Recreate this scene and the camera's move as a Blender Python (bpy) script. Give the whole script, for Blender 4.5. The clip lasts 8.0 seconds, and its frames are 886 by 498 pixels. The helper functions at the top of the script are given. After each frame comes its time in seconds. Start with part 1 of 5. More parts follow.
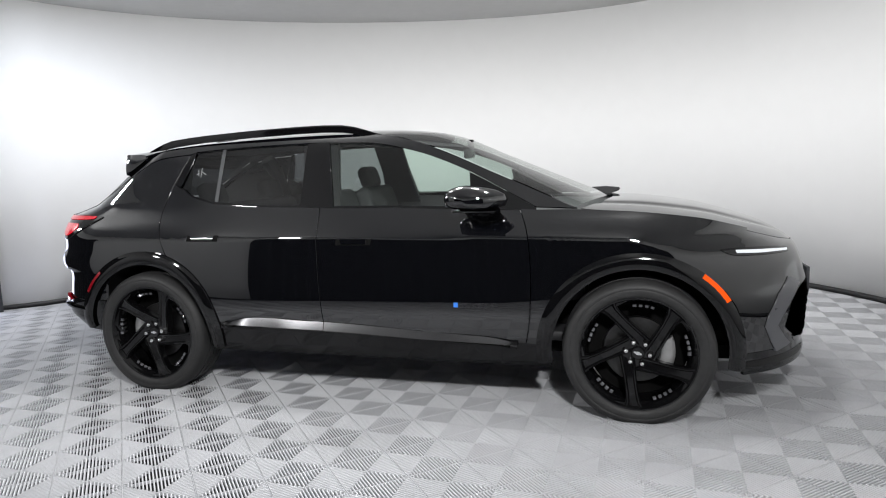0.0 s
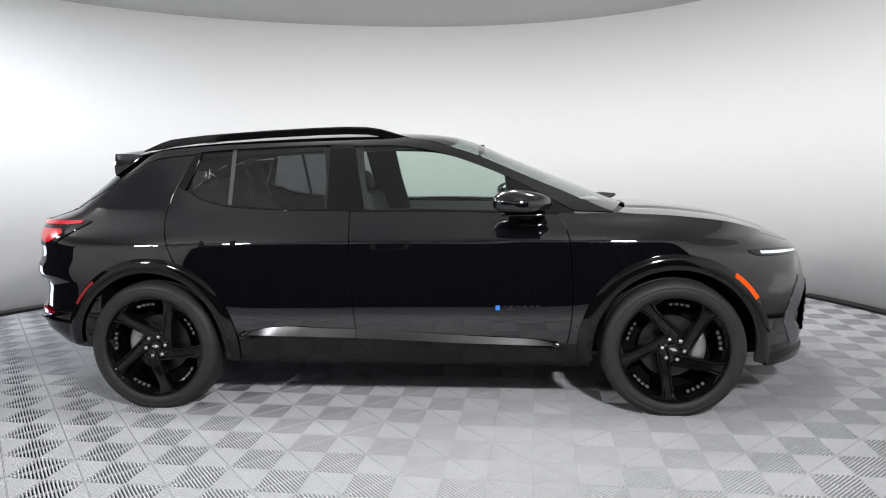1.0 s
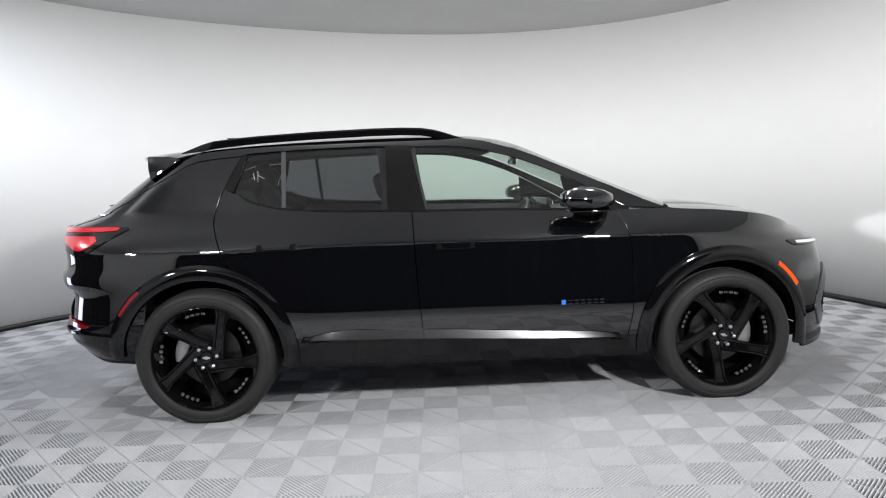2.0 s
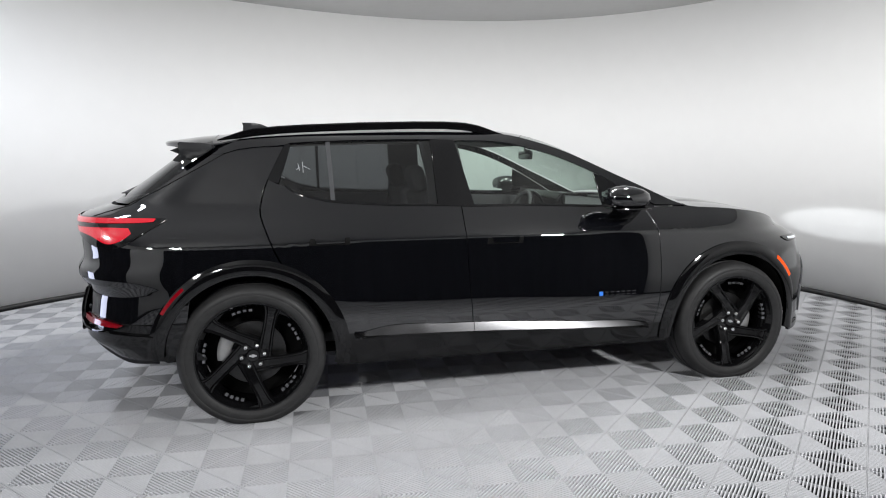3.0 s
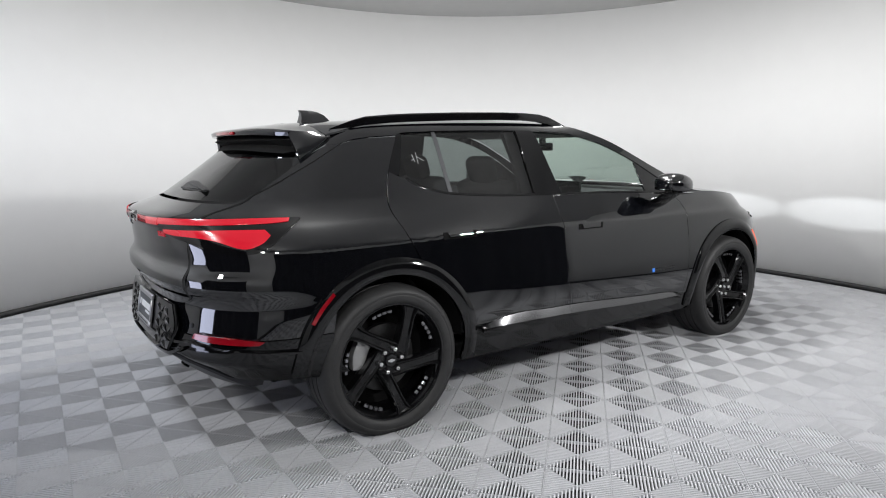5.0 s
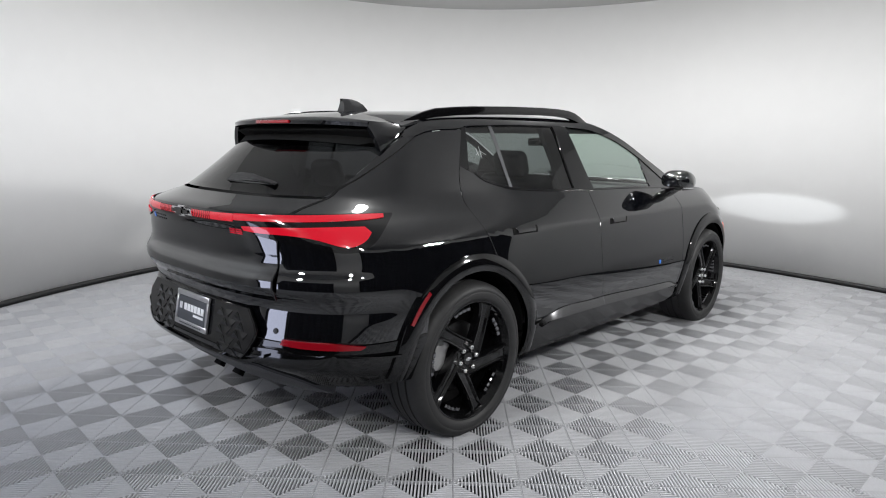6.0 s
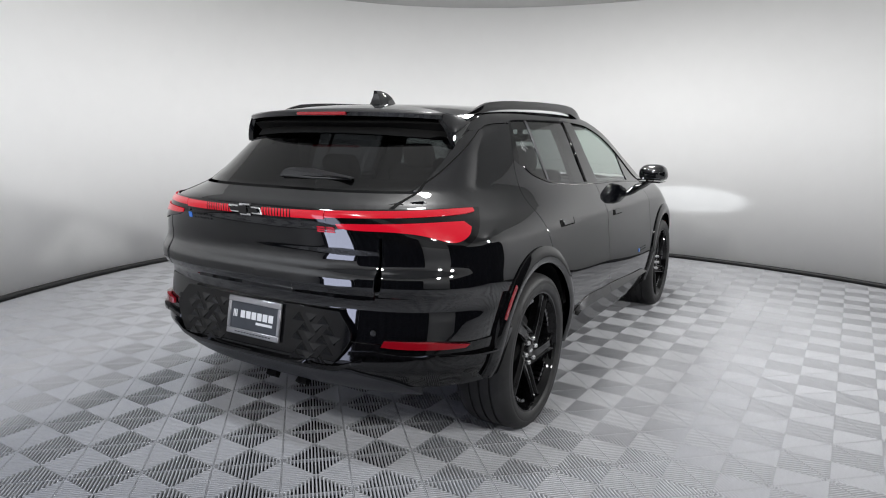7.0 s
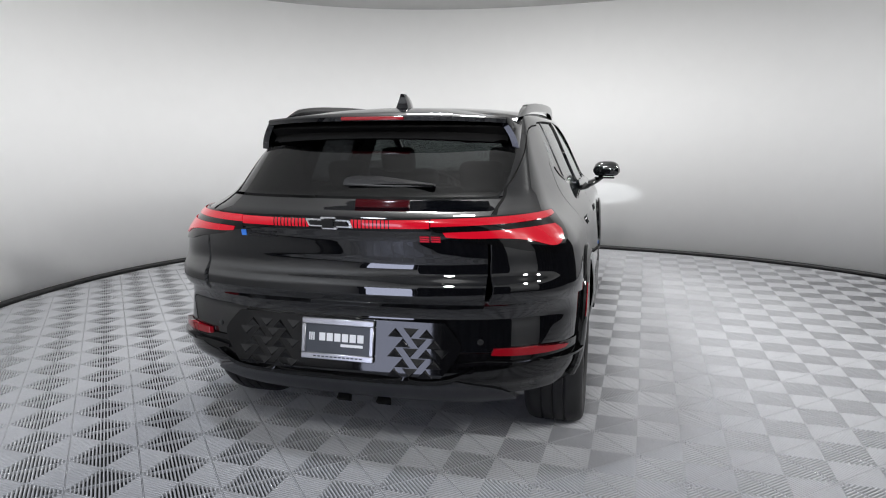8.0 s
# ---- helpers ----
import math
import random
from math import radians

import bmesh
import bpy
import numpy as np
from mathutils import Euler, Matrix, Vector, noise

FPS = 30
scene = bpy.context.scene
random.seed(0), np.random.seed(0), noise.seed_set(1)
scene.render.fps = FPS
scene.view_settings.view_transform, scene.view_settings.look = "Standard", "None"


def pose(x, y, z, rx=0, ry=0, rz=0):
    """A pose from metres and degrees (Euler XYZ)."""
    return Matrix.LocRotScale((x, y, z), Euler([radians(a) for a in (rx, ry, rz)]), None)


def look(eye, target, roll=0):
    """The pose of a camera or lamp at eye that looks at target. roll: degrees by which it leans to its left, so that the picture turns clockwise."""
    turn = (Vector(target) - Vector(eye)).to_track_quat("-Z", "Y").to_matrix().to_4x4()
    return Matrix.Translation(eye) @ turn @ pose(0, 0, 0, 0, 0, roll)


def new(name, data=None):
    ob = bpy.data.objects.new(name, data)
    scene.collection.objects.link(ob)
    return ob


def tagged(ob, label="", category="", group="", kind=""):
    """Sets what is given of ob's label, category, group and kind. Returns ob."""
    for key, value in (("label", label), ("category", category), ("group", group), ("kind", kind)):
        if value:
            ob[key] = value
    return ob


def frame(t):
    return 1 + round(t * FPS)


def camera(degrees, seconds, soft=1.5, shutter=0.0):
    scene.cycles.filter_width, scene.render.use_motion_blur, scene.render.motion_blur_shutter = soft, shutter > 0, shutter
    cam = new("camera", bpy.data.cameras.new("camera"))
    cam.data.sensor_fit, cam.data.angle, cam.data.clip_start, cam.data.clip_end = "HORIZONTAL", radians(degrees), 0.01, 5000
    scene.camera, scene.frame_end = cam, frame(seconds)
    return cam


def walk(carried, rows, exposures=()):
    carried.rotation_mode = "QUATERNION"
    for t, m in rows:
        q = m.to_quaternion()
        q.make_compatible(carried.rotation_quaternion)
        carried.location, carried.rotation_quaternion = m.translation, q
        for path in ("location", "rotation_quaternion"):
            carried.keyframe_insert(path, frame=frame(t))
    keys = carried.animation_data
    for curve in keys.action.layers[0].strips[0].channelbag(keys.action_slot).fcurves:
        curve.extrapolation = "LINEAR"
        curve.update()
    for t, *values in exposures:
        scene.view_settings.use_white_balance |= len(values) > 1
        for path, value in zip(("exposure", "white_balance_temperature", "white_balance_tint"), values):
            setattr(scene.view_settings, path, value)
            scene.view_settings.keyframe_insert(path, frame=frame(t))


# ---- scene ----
cam = camera(69.6, 8.0, 1.1)
PATH = [
    (0, (1.384, -4.241, 1.364), (0.851, -2.332, 1.1), -2.0),
    (0.5, (0.99, -4.34, 1.345), (0.614, -2.392, 1.095), -2.6),
    (1, (0.571, -4.387, 1.361), (0.378, -2.412, 1.113), -1.2),
    (1.5, (0.121, -4.448, 1.338), (0.061, -2.463, 1.099), -0.7),
    (1.7, (-0.036, -4.45, 1.305), (-0.044, -2.462, 1.091), -1.6),
    (2.8, (-1.097, -4.399, 1.406), (-0.687, -2.46, 1.136), 0.2),
    (3, (-1.278, -4.356, 1.421), (-0.804, -2.435, 1.132), -0.1),
    (3.5, (-1.73, -4.22, 1.419), (-1.109, -2.342, 1.123), -0.6),
    (4, (-2.205, -4.054, 1.424), (-1.412, -2.245, 1.112), -0.4),
    (4.5, (-2.623, -3.813, 1.409), (-1.654, -2.094, 1.083), -0.1),
    (4.7, (-2.786, -3.728, 1.4), (-1.752, -2.044, 1.091), -0.1),
    (5.8, (-3.643, -2.997, 1.418), (-2.239, -1.617, 1.07), 0.6),
    (6, (-3.762, -2.854, 1.41), (-2.316, -1.513, 1.079), 1.1),
    (6.5, (-4.094, -2.466, 1.4), (-2.507, -1.296, 1.067), 1.7),
    (7, (-4.342, -2.036, 1.368), (-2.628, -1.059, 1.041), 1.3),
    (7.5, (-4.549, -1.561, 1.374), (-2.722, -0.81, 1.059), 0.9),
    (8, (-4.706, -1.05, 1.373), (-2.797, -0.548, 1.053), -0.1),
]
walk(cam, [(t, look(eye, target, roll)) for t, eye, target, roll in PATH], [(0, 0.08), (4, 0.02), (8, -0.12)])

# ---- light ----
world = bpy.data.worlds.new("world")
scene.world = world
world.use_nodes = True
world.node_tree.nodes["Background"].inputs[0].default_value = (0.9, 0.95, 1.0, 1)
world.node_tree.nodes["Background"].inputs[1].default_value = 0.05

ROOM = (-0.21, -0.31)
CEILING = 3.18


# studio lamps high up round the visitor's side, turned to the car, and unseen fill lights added under the middle of the
# ceiling
def studio_lamp(angle, radius, watts, spread, aim):
    a = radians(angle)
    data = bpy.data.lights.new("studio_lamp", "AREA")
    data.shape, data.size, data.energy, data.color = "DISK", 0.30, watts, (0.99, 0.99, 0.99)
    data.spread = radians(spread)
    ob = new("studio_lamp", data)
    eye = Vector((ROOM[0] + radius * math.cos(a), ROOM[1] + radius * math.sin(a), 2.78))
    ob.matrix_world = look(eye, (ROOM[0], ROOM[1], aim))


def ceiling_fill(x, y, globe, down):
    """An added, unseen fill: a disc that brightens the floor and a point light under it that evens out the walls."""
    data = bpy.data.lights.new("wall_fill", "POINT")
    data.energy, data.shadow_soft_size, data.color = globe, 0.12, (0.99, 0.99, 0.99)
    new("wall_fill", data).location = (x, y, CEILING - 0.26)
    data = bpy.data.lights.new("floor_fill", "AREA")
    data.shape, data.size, data.energy, data.color = "DISK", 0.36, down, (0.99, 0.99, 0.99)
    new("floor_fill", data).location = (x, y, CEILING - 0.02)


for angle, radius, watts, spread, aim in ((-62, 4.6, 45, 96, 1.4), (-121, 4.85, 15, 100, 2.1), (-134, 4.85, 15, 100, 2.1), (-174, 4.8, 28, 100, 2.1)):
    studio_lamp(angle, radius, watts, spread, aim)
# four added fill pairs over the car, with no fitting of their own
for x, y in ((1.55, -0.45), (0.65, 0.40), (-0.15, 0.40), (-0.95, -0.45)):
    ceiling_fill(x, y, 27, 22)
# unseen fill lights added under the ceiling's middle, turned to the walls on the visitor's side, and one cool fill that
# brightens the floor by the entrance
for target, watts in (((0.2, -4.6, 2.0), 22), ((-3.6, -3.2, 2.0), 20)):
    data = bpy.data.lights.new("near_wall_fill", "AREA")
    data.shape, data.size, data.energy, data.color = "DISK", 0.36, watts, (0.99, 0.99, 0.99)
    new("near_wall_fill", data).matrix_world = look((-0.2, 0.2, 3.04), target)
data = bpy.data.lights.new("floor_fill", "AREA")
data.shape, data.size, data.energy, data.color = "DISK", 0.36, 34, (0.84, 0.90, 1.0)
new("floor_fill", data).location = (-3.3, 0.5, CEILING - 0.02)
# the car's own headlamps, on low beam
for y in (-0.66, 0.66):
    data = bpy.data.lights.new("headlamp_beam", "SPOT")
    data.energy, data.spot_size, data.spot_blend, data.shadow_soft_size, data.color = 48, radians(50), 0.4, 0.03, (0.93, 0.97, 1.0)
    ob = new("headlamp_beam", data)
    ob.matrix_world = look((2.30, y, 0.80), (4.4, y * 1.15, 0.74)) @ Matrix.Diagonal((1, 0.22, 1, 1))


# ---- materials ----
def material(name, colour, rough=0.5, metal=0.0, coat=0.0, vary=0.0, scale=20.0, bump=0.0, bump_scale=200.0, rough_vary=0.0, **more):
    """A principled material with two scales of variation in colour, roughness and relief."""
    m = bpy.data.materials.new(name)
    m.use_nodes = True
    t = m.node_tree
    b = t.nodes["Principled BSDF"]
    b.inputs["Base Color"].default_value = (*colour, 1)
    b.inputs["Roughness"].default_value = rough
    b.inputs["Metallic"].default_value = metal
    b.inputs["Coat Weight"].default_value = coat
    b.inputs["Coat Roughness"].default_value = 0.015
    for key, value in more.items():
        b.inputs[key.replace("_", " ")].default_value = value
    if not (vary or bump or rough_vary):
        return m
    where = t.nodes.new("ShaderNodeTexCoord")
    big, fine = t.nodes.new("ShaderNodeTexNoise"), t.nodes.new("ShaderNodeTexNoise")
    big.inputs["Scale"].default_value, fine.inputs["Scale"].default_value = scale / 8, scale
    big.inputs["Detail"].default_value, fine.inputs["Detail"].default_value = 3, 6
    for n in (big, fine):
        t.links.new(where.outputs["Object"], n.inputs["Vector"])
    both = t.nodes.new("ShaderNodeMath")
    both.operation = "ADD"
    t.links.new(big.outputs[0], both.inputs[0])
    t.links.new(fine.outputs[0], both.inputs[1])
    if vary:
        ramp = t.nodes.new("ShaderNodeMapRange")
        ramp.inputs[1].default_value, ramp.inputs[2].default_value = 0.6, 1.4
        ramp.inputs[3].default_value, ramp.inputs[4].default_value = 1 - vary, 1 + vary
        t.links.new(both.outputs[0], ramp.inputs[0])
        mix = t.nodes.new("ShaderNodeVectorMath")
        mix.operation = "SCALE"
        mix.inputs[0].default_value = colour
        t.links.new(ramp.outputs[0], mix.inputs["Scale"])
        t.links.new(mix.outputs[0], b.inputs["Base Color"])
    if rough_vary:
        ramp = t.nodes.new("ShaderNodeMapRange")
        ramp.inputs[1].default_value, ramp.inputs[2].default_value = 0.6, 1.4
        ramp.inputs[3].default_value, ramp.inputs[4].default_value = max(rough - rough_vary, 0.01), min(rough + rough_vary, 1)
        t.links.new(both.outputs[0], ramp.inputs[0])
        t.links.new(ramp.outputs[0], b.inputs["Roughness"])
    if bump:
        grain = t.nodes.new("ShaderNodeTexNoise")
        grain.inputs["Scale"].default_value, grain.inputs["Detail"].default_value = bump_scale, 4
        t.links.new(where.outputs["Object"], grain.inputs["Vector"])
        relief = t.nodes.new("ShaderNodeBump")
        relief.inputs["Strength"].default_value, relief.inputs["Distance"].default_value = bump, 0.002
        t.links.new(grain.outputs[0], relief.inputs["Height"])
        t.links.new(relief.outputs[0], b.inputs["Normal"])
    return m


def glass(name, tint, share, rough=0.0):
    """A thin pane: a tinted see-through layer under a glossy one."""
    m = bpy.data.materials.new(name)
    m.use_nodes = True
    t = m.node_tree
    t.nodes.clear()
    out, mix = t.nodes.new("ShaderNodeOutputMaterial"), t.nodes.new("ShaderNodeMixShader")
    clear, gloss, facing, power, add = t.nodes.new("ShaderNodeBsdfTransparent"), t.nodes.new("ShaderNodeBsdfGlossy"), t.nodes.new("ShaderNodeLayerWeight"), t.nodes.new("ShaderNodeMath"), t.nodes.new("ShaderNodeMath")
    clear.inputs[0].default_value = (*tint, 1)
    gloss.inputs["Roughness"].default_value = rough
    facing.inputs[0].default_value = 0.5
    power.operation, power.inputs[1].default_value = "POWER", 4.5
    add.operation, add.inputs[1].default_value, add.inputs[2].default_value = "MULTIPLY_ADD", 1 - share, share
    t.links.new(facing.outputs["Facing"], power.inputs[0])
    t.links.new(power.outputs[0], add.inputs[0])
    t.links.new(add.outputs[0], mix.inputs[0])
    t.links.new(clear.outputs[0], mix.inputs[1])
    t.links.new(gloss.outputs[0], mix.inputs[2])
    t.links.new(mix.outputs[0], out.inputs[0])
    return m


def glow(name, colour, strength, gloss=0.1, coat=1.0):
    m = material(name, tuple(c * 0.15 for c in colour), gloss, coat=coat)
    b = m.node_tree.nodes["Principled BSDF"]
    b.inputs["Specular IOR Level"].default_value = 0.25
    b.inputs["Emission Color"].default_value = (*colour, 1)
    b.inputs["Emission Strength"].default_value = strength
    return m


PAINT = material("black_paint", (0.0022, 0.0024, 0.0034), 0.4, coat=1.0, Coat_IOR=1.85, rough_vary=0.03, scale=60, Specular_IOR_Level=0.0)
GLOSS = material("gloss_black_plastic", (0.003, 0.003, 0.0035), 0.06, rough_vary=0.03, scale=30)
FRAME_GREY = material("satin_grey_bumper_frame", (0.10, 0.102, 0.11), 0.32, vary=0.08, rough_vary=0.05)
SATIN = material("satin_black_plastic", (0.012, 0.012, 0.013), 0.42, vary=0.15, bump=0.15, bump_scale=900)
GREY_PLASTIC = material("grey_lower_plastic", (0.035, 0.036, 0.042), 0.45, vary=0.15, bump=0.2, bump_scale=700)
# black of the underbody, and of shade painted at handles and valance slots
SHADE = material("underbody_and_shade_black", (0.004, 0.004, 0.004), 0.9, Specular_IOR_Level=0.15, vary=0.3, bump=0.3, bump_scale=80)
TRIM = material("dark_chrome_trim", (0.12, 0.12, 0.124), 0.26, metal=1.0, rough_vary=0.015, scale=40)
CHROME = material("chrome", (0.75, 0.75, 0.76), 0.18, metal=1.0)
RUBBER = material("tyre_rubber", (0.030, 0.030, 0.0305), 0.52, Specular_IOR_Level=0.35, vary=0.25, scale=40, bump=0.25, bump_scale=350, rough_vary=0.1)
RIM = material("black_alloy", (0.005, 0.005, 0.0055), 0.09, Specular_IOR_Level=0.36, rough_vary=0.03, scale=60)
DISC = material("brake_steel", (0.07, 0.07, 0.07), 0.45, metal=1.0, vary=0.2, scale=60)
BARREL = material("bright_barrel_facet", (0.22, 0.22, 0.23), 0.14, metal=1.0, rough_vary=0.05, scale=60)
CALIPER = material("caliper_silver", (0.42, 0.42, 0.42), 0.42, metal=0.6, vary=0.2)
MIRROR = material("dark_mirror_glass", (0.18, 0.19, 0.2), 0.04, metal=1.0)
CLEAR_GLASS = glass("clear_green_glass", (0.74, 0.83, 0.78), 0.075)
DARK_GLASS = glass("privacy_glass", (0.28, 0.295, 0.30), 0.085)
REAR_GLASS = glass("rear_privacy_glass", (0.07, 0.073, 0.077), 0.075)
RED_LENS = material("red_lens", (0.24, 0.002, 0.008), 0.15, coat=0.6)
RED_LIT = glow("red_lit_lens", (0.66, 0.005, 0.022), 0.85, 0.2, 0.8)
AMBER = glow("amber_lens", (0.9, 0.085, 0.0), 1.0, 0.25, 0.1)
LAMP_WHITE = glow("lamp_white", (0.9, 0.95, 1.0), 0.8)
CABIN = material("dark_cabin_trim", (0.02, 0.02, 0.022), 0.6, vary=0.2, bump=0.2, bump_scale=300)
SEAT = material("dark_seat_cloth", (0.028, 0.03, 0.032), 0.75, vary=0.2, bump=0.4, bump_scale=500)
BLUE = material("blue_enamel", (0.05, 0.22, 0.75), 0.3)
BADGE = material("black_badge", (0.02, 0.02, 0.022), 0.25)
RED_BADGE = material("red_enamel", (0.55, 0.01, 0.03), 0.25)
PLATE = material("plate_face", (0.045, 0.05, 0.06), 0.35, vary=0.1)
PLATE_WHITE = material("plate_white_print", (0.75, 0.76, 0.78), 0.4)
FRAME_METAL = material("plate_frame_metal", (0.5, 0.5, 0.52), 0.3, metal=0.9, vary=0.1)
WALL = material("white_studio_wall", (0.88, 0.88, 0.875), 0.7, vary=0.012, scale=6, bump=0.05, bump_scale=60)
DARK_SHEET = material("dark_reflection_sheet", (0.008, 0.008, 0.009), 0.9, vary=0.2, scale=15)
CEIL = material("grey_ceiling_cloth", (0.58, 0.58, 0.575), 0.85, vary=0.03, scale=10)
SKIRT = material("black_baseboard", (0.02, 0.02, 0.021), 0.5, vary=0.2)
TILE = material("grey_floor_tile", (0.54, 0.545, 0.565), 0.58, Specular_IOR_Level=0.1, vary=0.06, scale=90, rough_vary=0.06)
UNDER = material("dark_subfloor", (0.012, 0.012, 0.012), 0.9, vary=0.2)
DAYLIGHT = glow("daylight", (0.72, 0.77, 1.0), 5.6, 0.6, 0.0)
SATIN_GREY = material("satin_grey_moulding", (0.085, 0.087, 0.092), 0.30, metal=0.5, rough_vary=0.04, scale=40)
STROKE = material("white_marker", (0.42, 0.44, 0.44), 0.6)


# ---- mesh helpers ----
def link_mesh(name, verts, faces, mat, parent=None, label="", normals=None, smooth=True):
    me = bpy.data.meshes.new(name)
    me.from_pydata([tuple(v) for v in verts], [], faces)
    me.materials.append(mat)
    if smooth:
        me.shade_smooth()
    if normals is not None:
        me.normals_split_custom_set_from_vertices([tuple(n) for n in normals])
    me.update()
    ob = new(name, me)
    if parent is not None:
        ob.parent = parent
    if label:
        tagged(ob, label)
    return ob


def part(name, bm, mat, parent=None, label="", smooth=40):
    """One mesh object from a bmesh, with sharp edges above the given angle."""
    me = bpy.data.meshes.new(name)
    bmesh.ops.recalc_face_normals(bm, faces=bm.faces)
    for f in bm.faces:
        f.smooth = True
    for e in bm.edges:
        if len(e.link_faces) == 2 and e.calc_face_angle(0) > radians(smooth):
            e.smooth = False
    bm.to_mesh(me)
    bm.free()
    me.materials.append(mat)
    ob = new(name, me)
    if parent is not None:
        ob.parent = parent
    if label:
        tagged(ob, label)
    return ob


def box(bm, x0, y0, z0, x1, y1, z1, bevel=0.0, segments=2, m=None):
    made = bmesh.ops.create_cube(bm, size=1)["verts"]
    at = Matrix.Translation(((x0 + x1) / 2, (y0 + y1) / 2, (z0 + z1) / 2)) @ Matrix.Diagonal((x1 - x0, y1 - y0, z1 - z0, 1))
    bmesh.ops.transform(bm, matrix=(m or Matrix()) @ at, verts=made)
    if bevel:
        edges = list({e for v in made for e in v.link_edges})
        bmesh.ops.bevel(bm, geom=edges, offset=bevel, segments=segments, affect="EDGES", profile=0.5)
    return bm


def lathe(bm, profile, steps=48, m=None):
    """Turns (radius, axial) points round the y axis."""
    rings = []
    for k in range(steps):
        a = 2 * math.pi * k / steps
        rings.append([bm.verts.new((m or Matrix()) @ Vector((r * math.cos(a), w, r * math.sin(a)))) for r, w in profile])
    for k in range(steps):
        a, b = rings[k], rings[(k + 1) % steps]
        for i in range(len(profile) - 1):
            bm.faces.new((a[i], a[i + 1], b[i + 1], b[i]))
    return bm


def tube(bm, path, radius, sides=8, closed=False):
    path = [Vector(p) for p in path]
    rings = []
    for i, p in enumerate(path):
        way = path[(i + 1) % len(path)] - path[i - 1] if closed or 0 < i < len(path) - 1 else path[min(i + 1, len(path) - 1)] - path[max(i - 1, 0)]
        turn = way.to_track_quat("Z", "Y").to_matrix()
        rr = radius[i] if isinstance(radius, (list, tuple)) else radius
        rings.append([bm.verts.new(p + turn @ Vector((rr * math.cos(2 * math.pi * k / sides), rr * math.sin(2 * math.pi * k / sides), 0))) for k in range(sides)])
    for i in range(len(rings) if closed else len(rings) - 1):
        a, b = rings[i], rings[(i + 1) % len(rings)]
        for k in range(sides):
            bm.faces.new((a[k], a[(k + 1) % sides], b[(k + 1) % sides], b[k]))
    if not closed:
        bm.faces.new(rings[0]), bm.faces.new(rings[-1])
    return bm


def prism(bm, outline, depth, m=None):
    """A flat outline in x and z, thickened along y from 0 to depth."""
    m = m or Matrix()
    a = [bm.verts.new(m @ Vector((x, 0, z))) for x, z in outline]
    b = [bm.verts.new(m @ Vector((x, depth, z))) for x, z in outline]
    bm.faces.new(a), bm.faces.new(b[::-1])
    for i in range(len(a)):
        j = (i + 1) % len(a)
        bm.faces.new((a[i], b[i], b[j], a[j]))
    return bm


def ease(points):
    """A smooth curve y(x) through points."""
    xs, ys = np.array(points, float).T
    slope = np.diff(ys) / np.diff(xs)
    tang = np.zeros(len(xs))
    tang[0], tang[-1] = slope[0], slope[-1]
    for i in range(1, len(xs) - 1):
        tang[i] = 0 if slope[i - 1] * slope[i] <= 0 else 2 * slope[i - 1] * slope[i] / (slope[i - 1] + slope[i])

    def at(x):
        x = np.clip(x, xs[0], xs[-1])
        i = np.clip(np.searchsorted(xs, x) - 1, 0, len(xs) - 2)
        h = xs[i + 1] - xs[i]
        u = (x - xs[i]) / h
        return (2 * u**3 - 3 * u**2 + 1) * ys[i] + (u**3 - 2 * u**2 + u) * h * tang[i] + (3 * u**2 - 2 * u**3) * ys[i + 1] + (u**3 - u**2) * h * tang[i + 1]

    return at


# ---- the room ----
def room_radius(a):
    """The plan of the round booth: its far side, and a wider bay where the visitor walks."""
    c, s = math.cos, math.sin
    far = 4.42 + RA[0] + RA[1] * c(a) + RA[2] * s(a) + RA[3] * c(2 * a) + RA[4] * s(2 * a) + RA[5] * c(3 * a) + RA[6] * s(3 * a)
    d = math.degrees(a) % 360
    bay = ease([(0, 0), (160, 0), (174, 1), (286, 1), (302, 0), (360, 0)])(d)
    return far * (1 - bay) + 5.15 * bay


RA = (-0.031, 0.092, 0.085, 0.025, -0.05, -0.214, 0.083)


def ring_wall(name, z0, z1, inner, thick, mat, label, steps=180):
    verts, faces = [], []
    for k in range(steps):
        a = 2 * math.pi * k / steps
        r = room_radius(a) - inner
        for rr, z in ((r, z0), (r, z1), (r + thick, z1), (r + thick, z0)):
            verts.append((ROOM[0] + rr * math.cos(a), ROOM[1] + rr * math.sin(a), z))
    for k in range(steps):
        n = (k + 1) % steps
        for i in range(4):
            j = (i + 1) % 4
            faces.append((4 * k + i, 4 * k + j, 4 * n + j, 4 * n + i))
    ob = link_mesh(name, verts, faces, mat, smooth=False)
    for p in ob.data.polygons:
        p.use_smooth = abs(p.normal.z) < 0.5
    return tagged(ob, label, "wall", kind="structure")


def ceiling():
    verts, faces = [(ROOM[0], ROOM[1], CEILING), (ROOM[0], ROOM[1], CEILING + 0.1)], []
    n = 120
    for k in range(n):
        a = 2 * math.pi * k / n
        r = room_radius(a) + 0.12
        verts += [(ROOM[0] + r * math.cos(a), ROOM[1] + r * math.sin(a), CEILING + h) for h in (0, 0.1)]
    for k in range(n):
        a, b = 2 + 2 * k, 2 + 2 * ((k + 1) % n)
        faces += [(0, b, a), (1, a + 1, b + 1), (a, b, b + 1, a + 1)]
    return tagged(link_mesh("ceiling", verts, faces, CEIL, smooth=False), "grey cloth ceiling of a round photo booth", "ceiling", kind="structure")


ring_wall("wall_round", -0.018, CEILING, 0, 0.12, WALL, "white curved studio wall with a matt painted face")
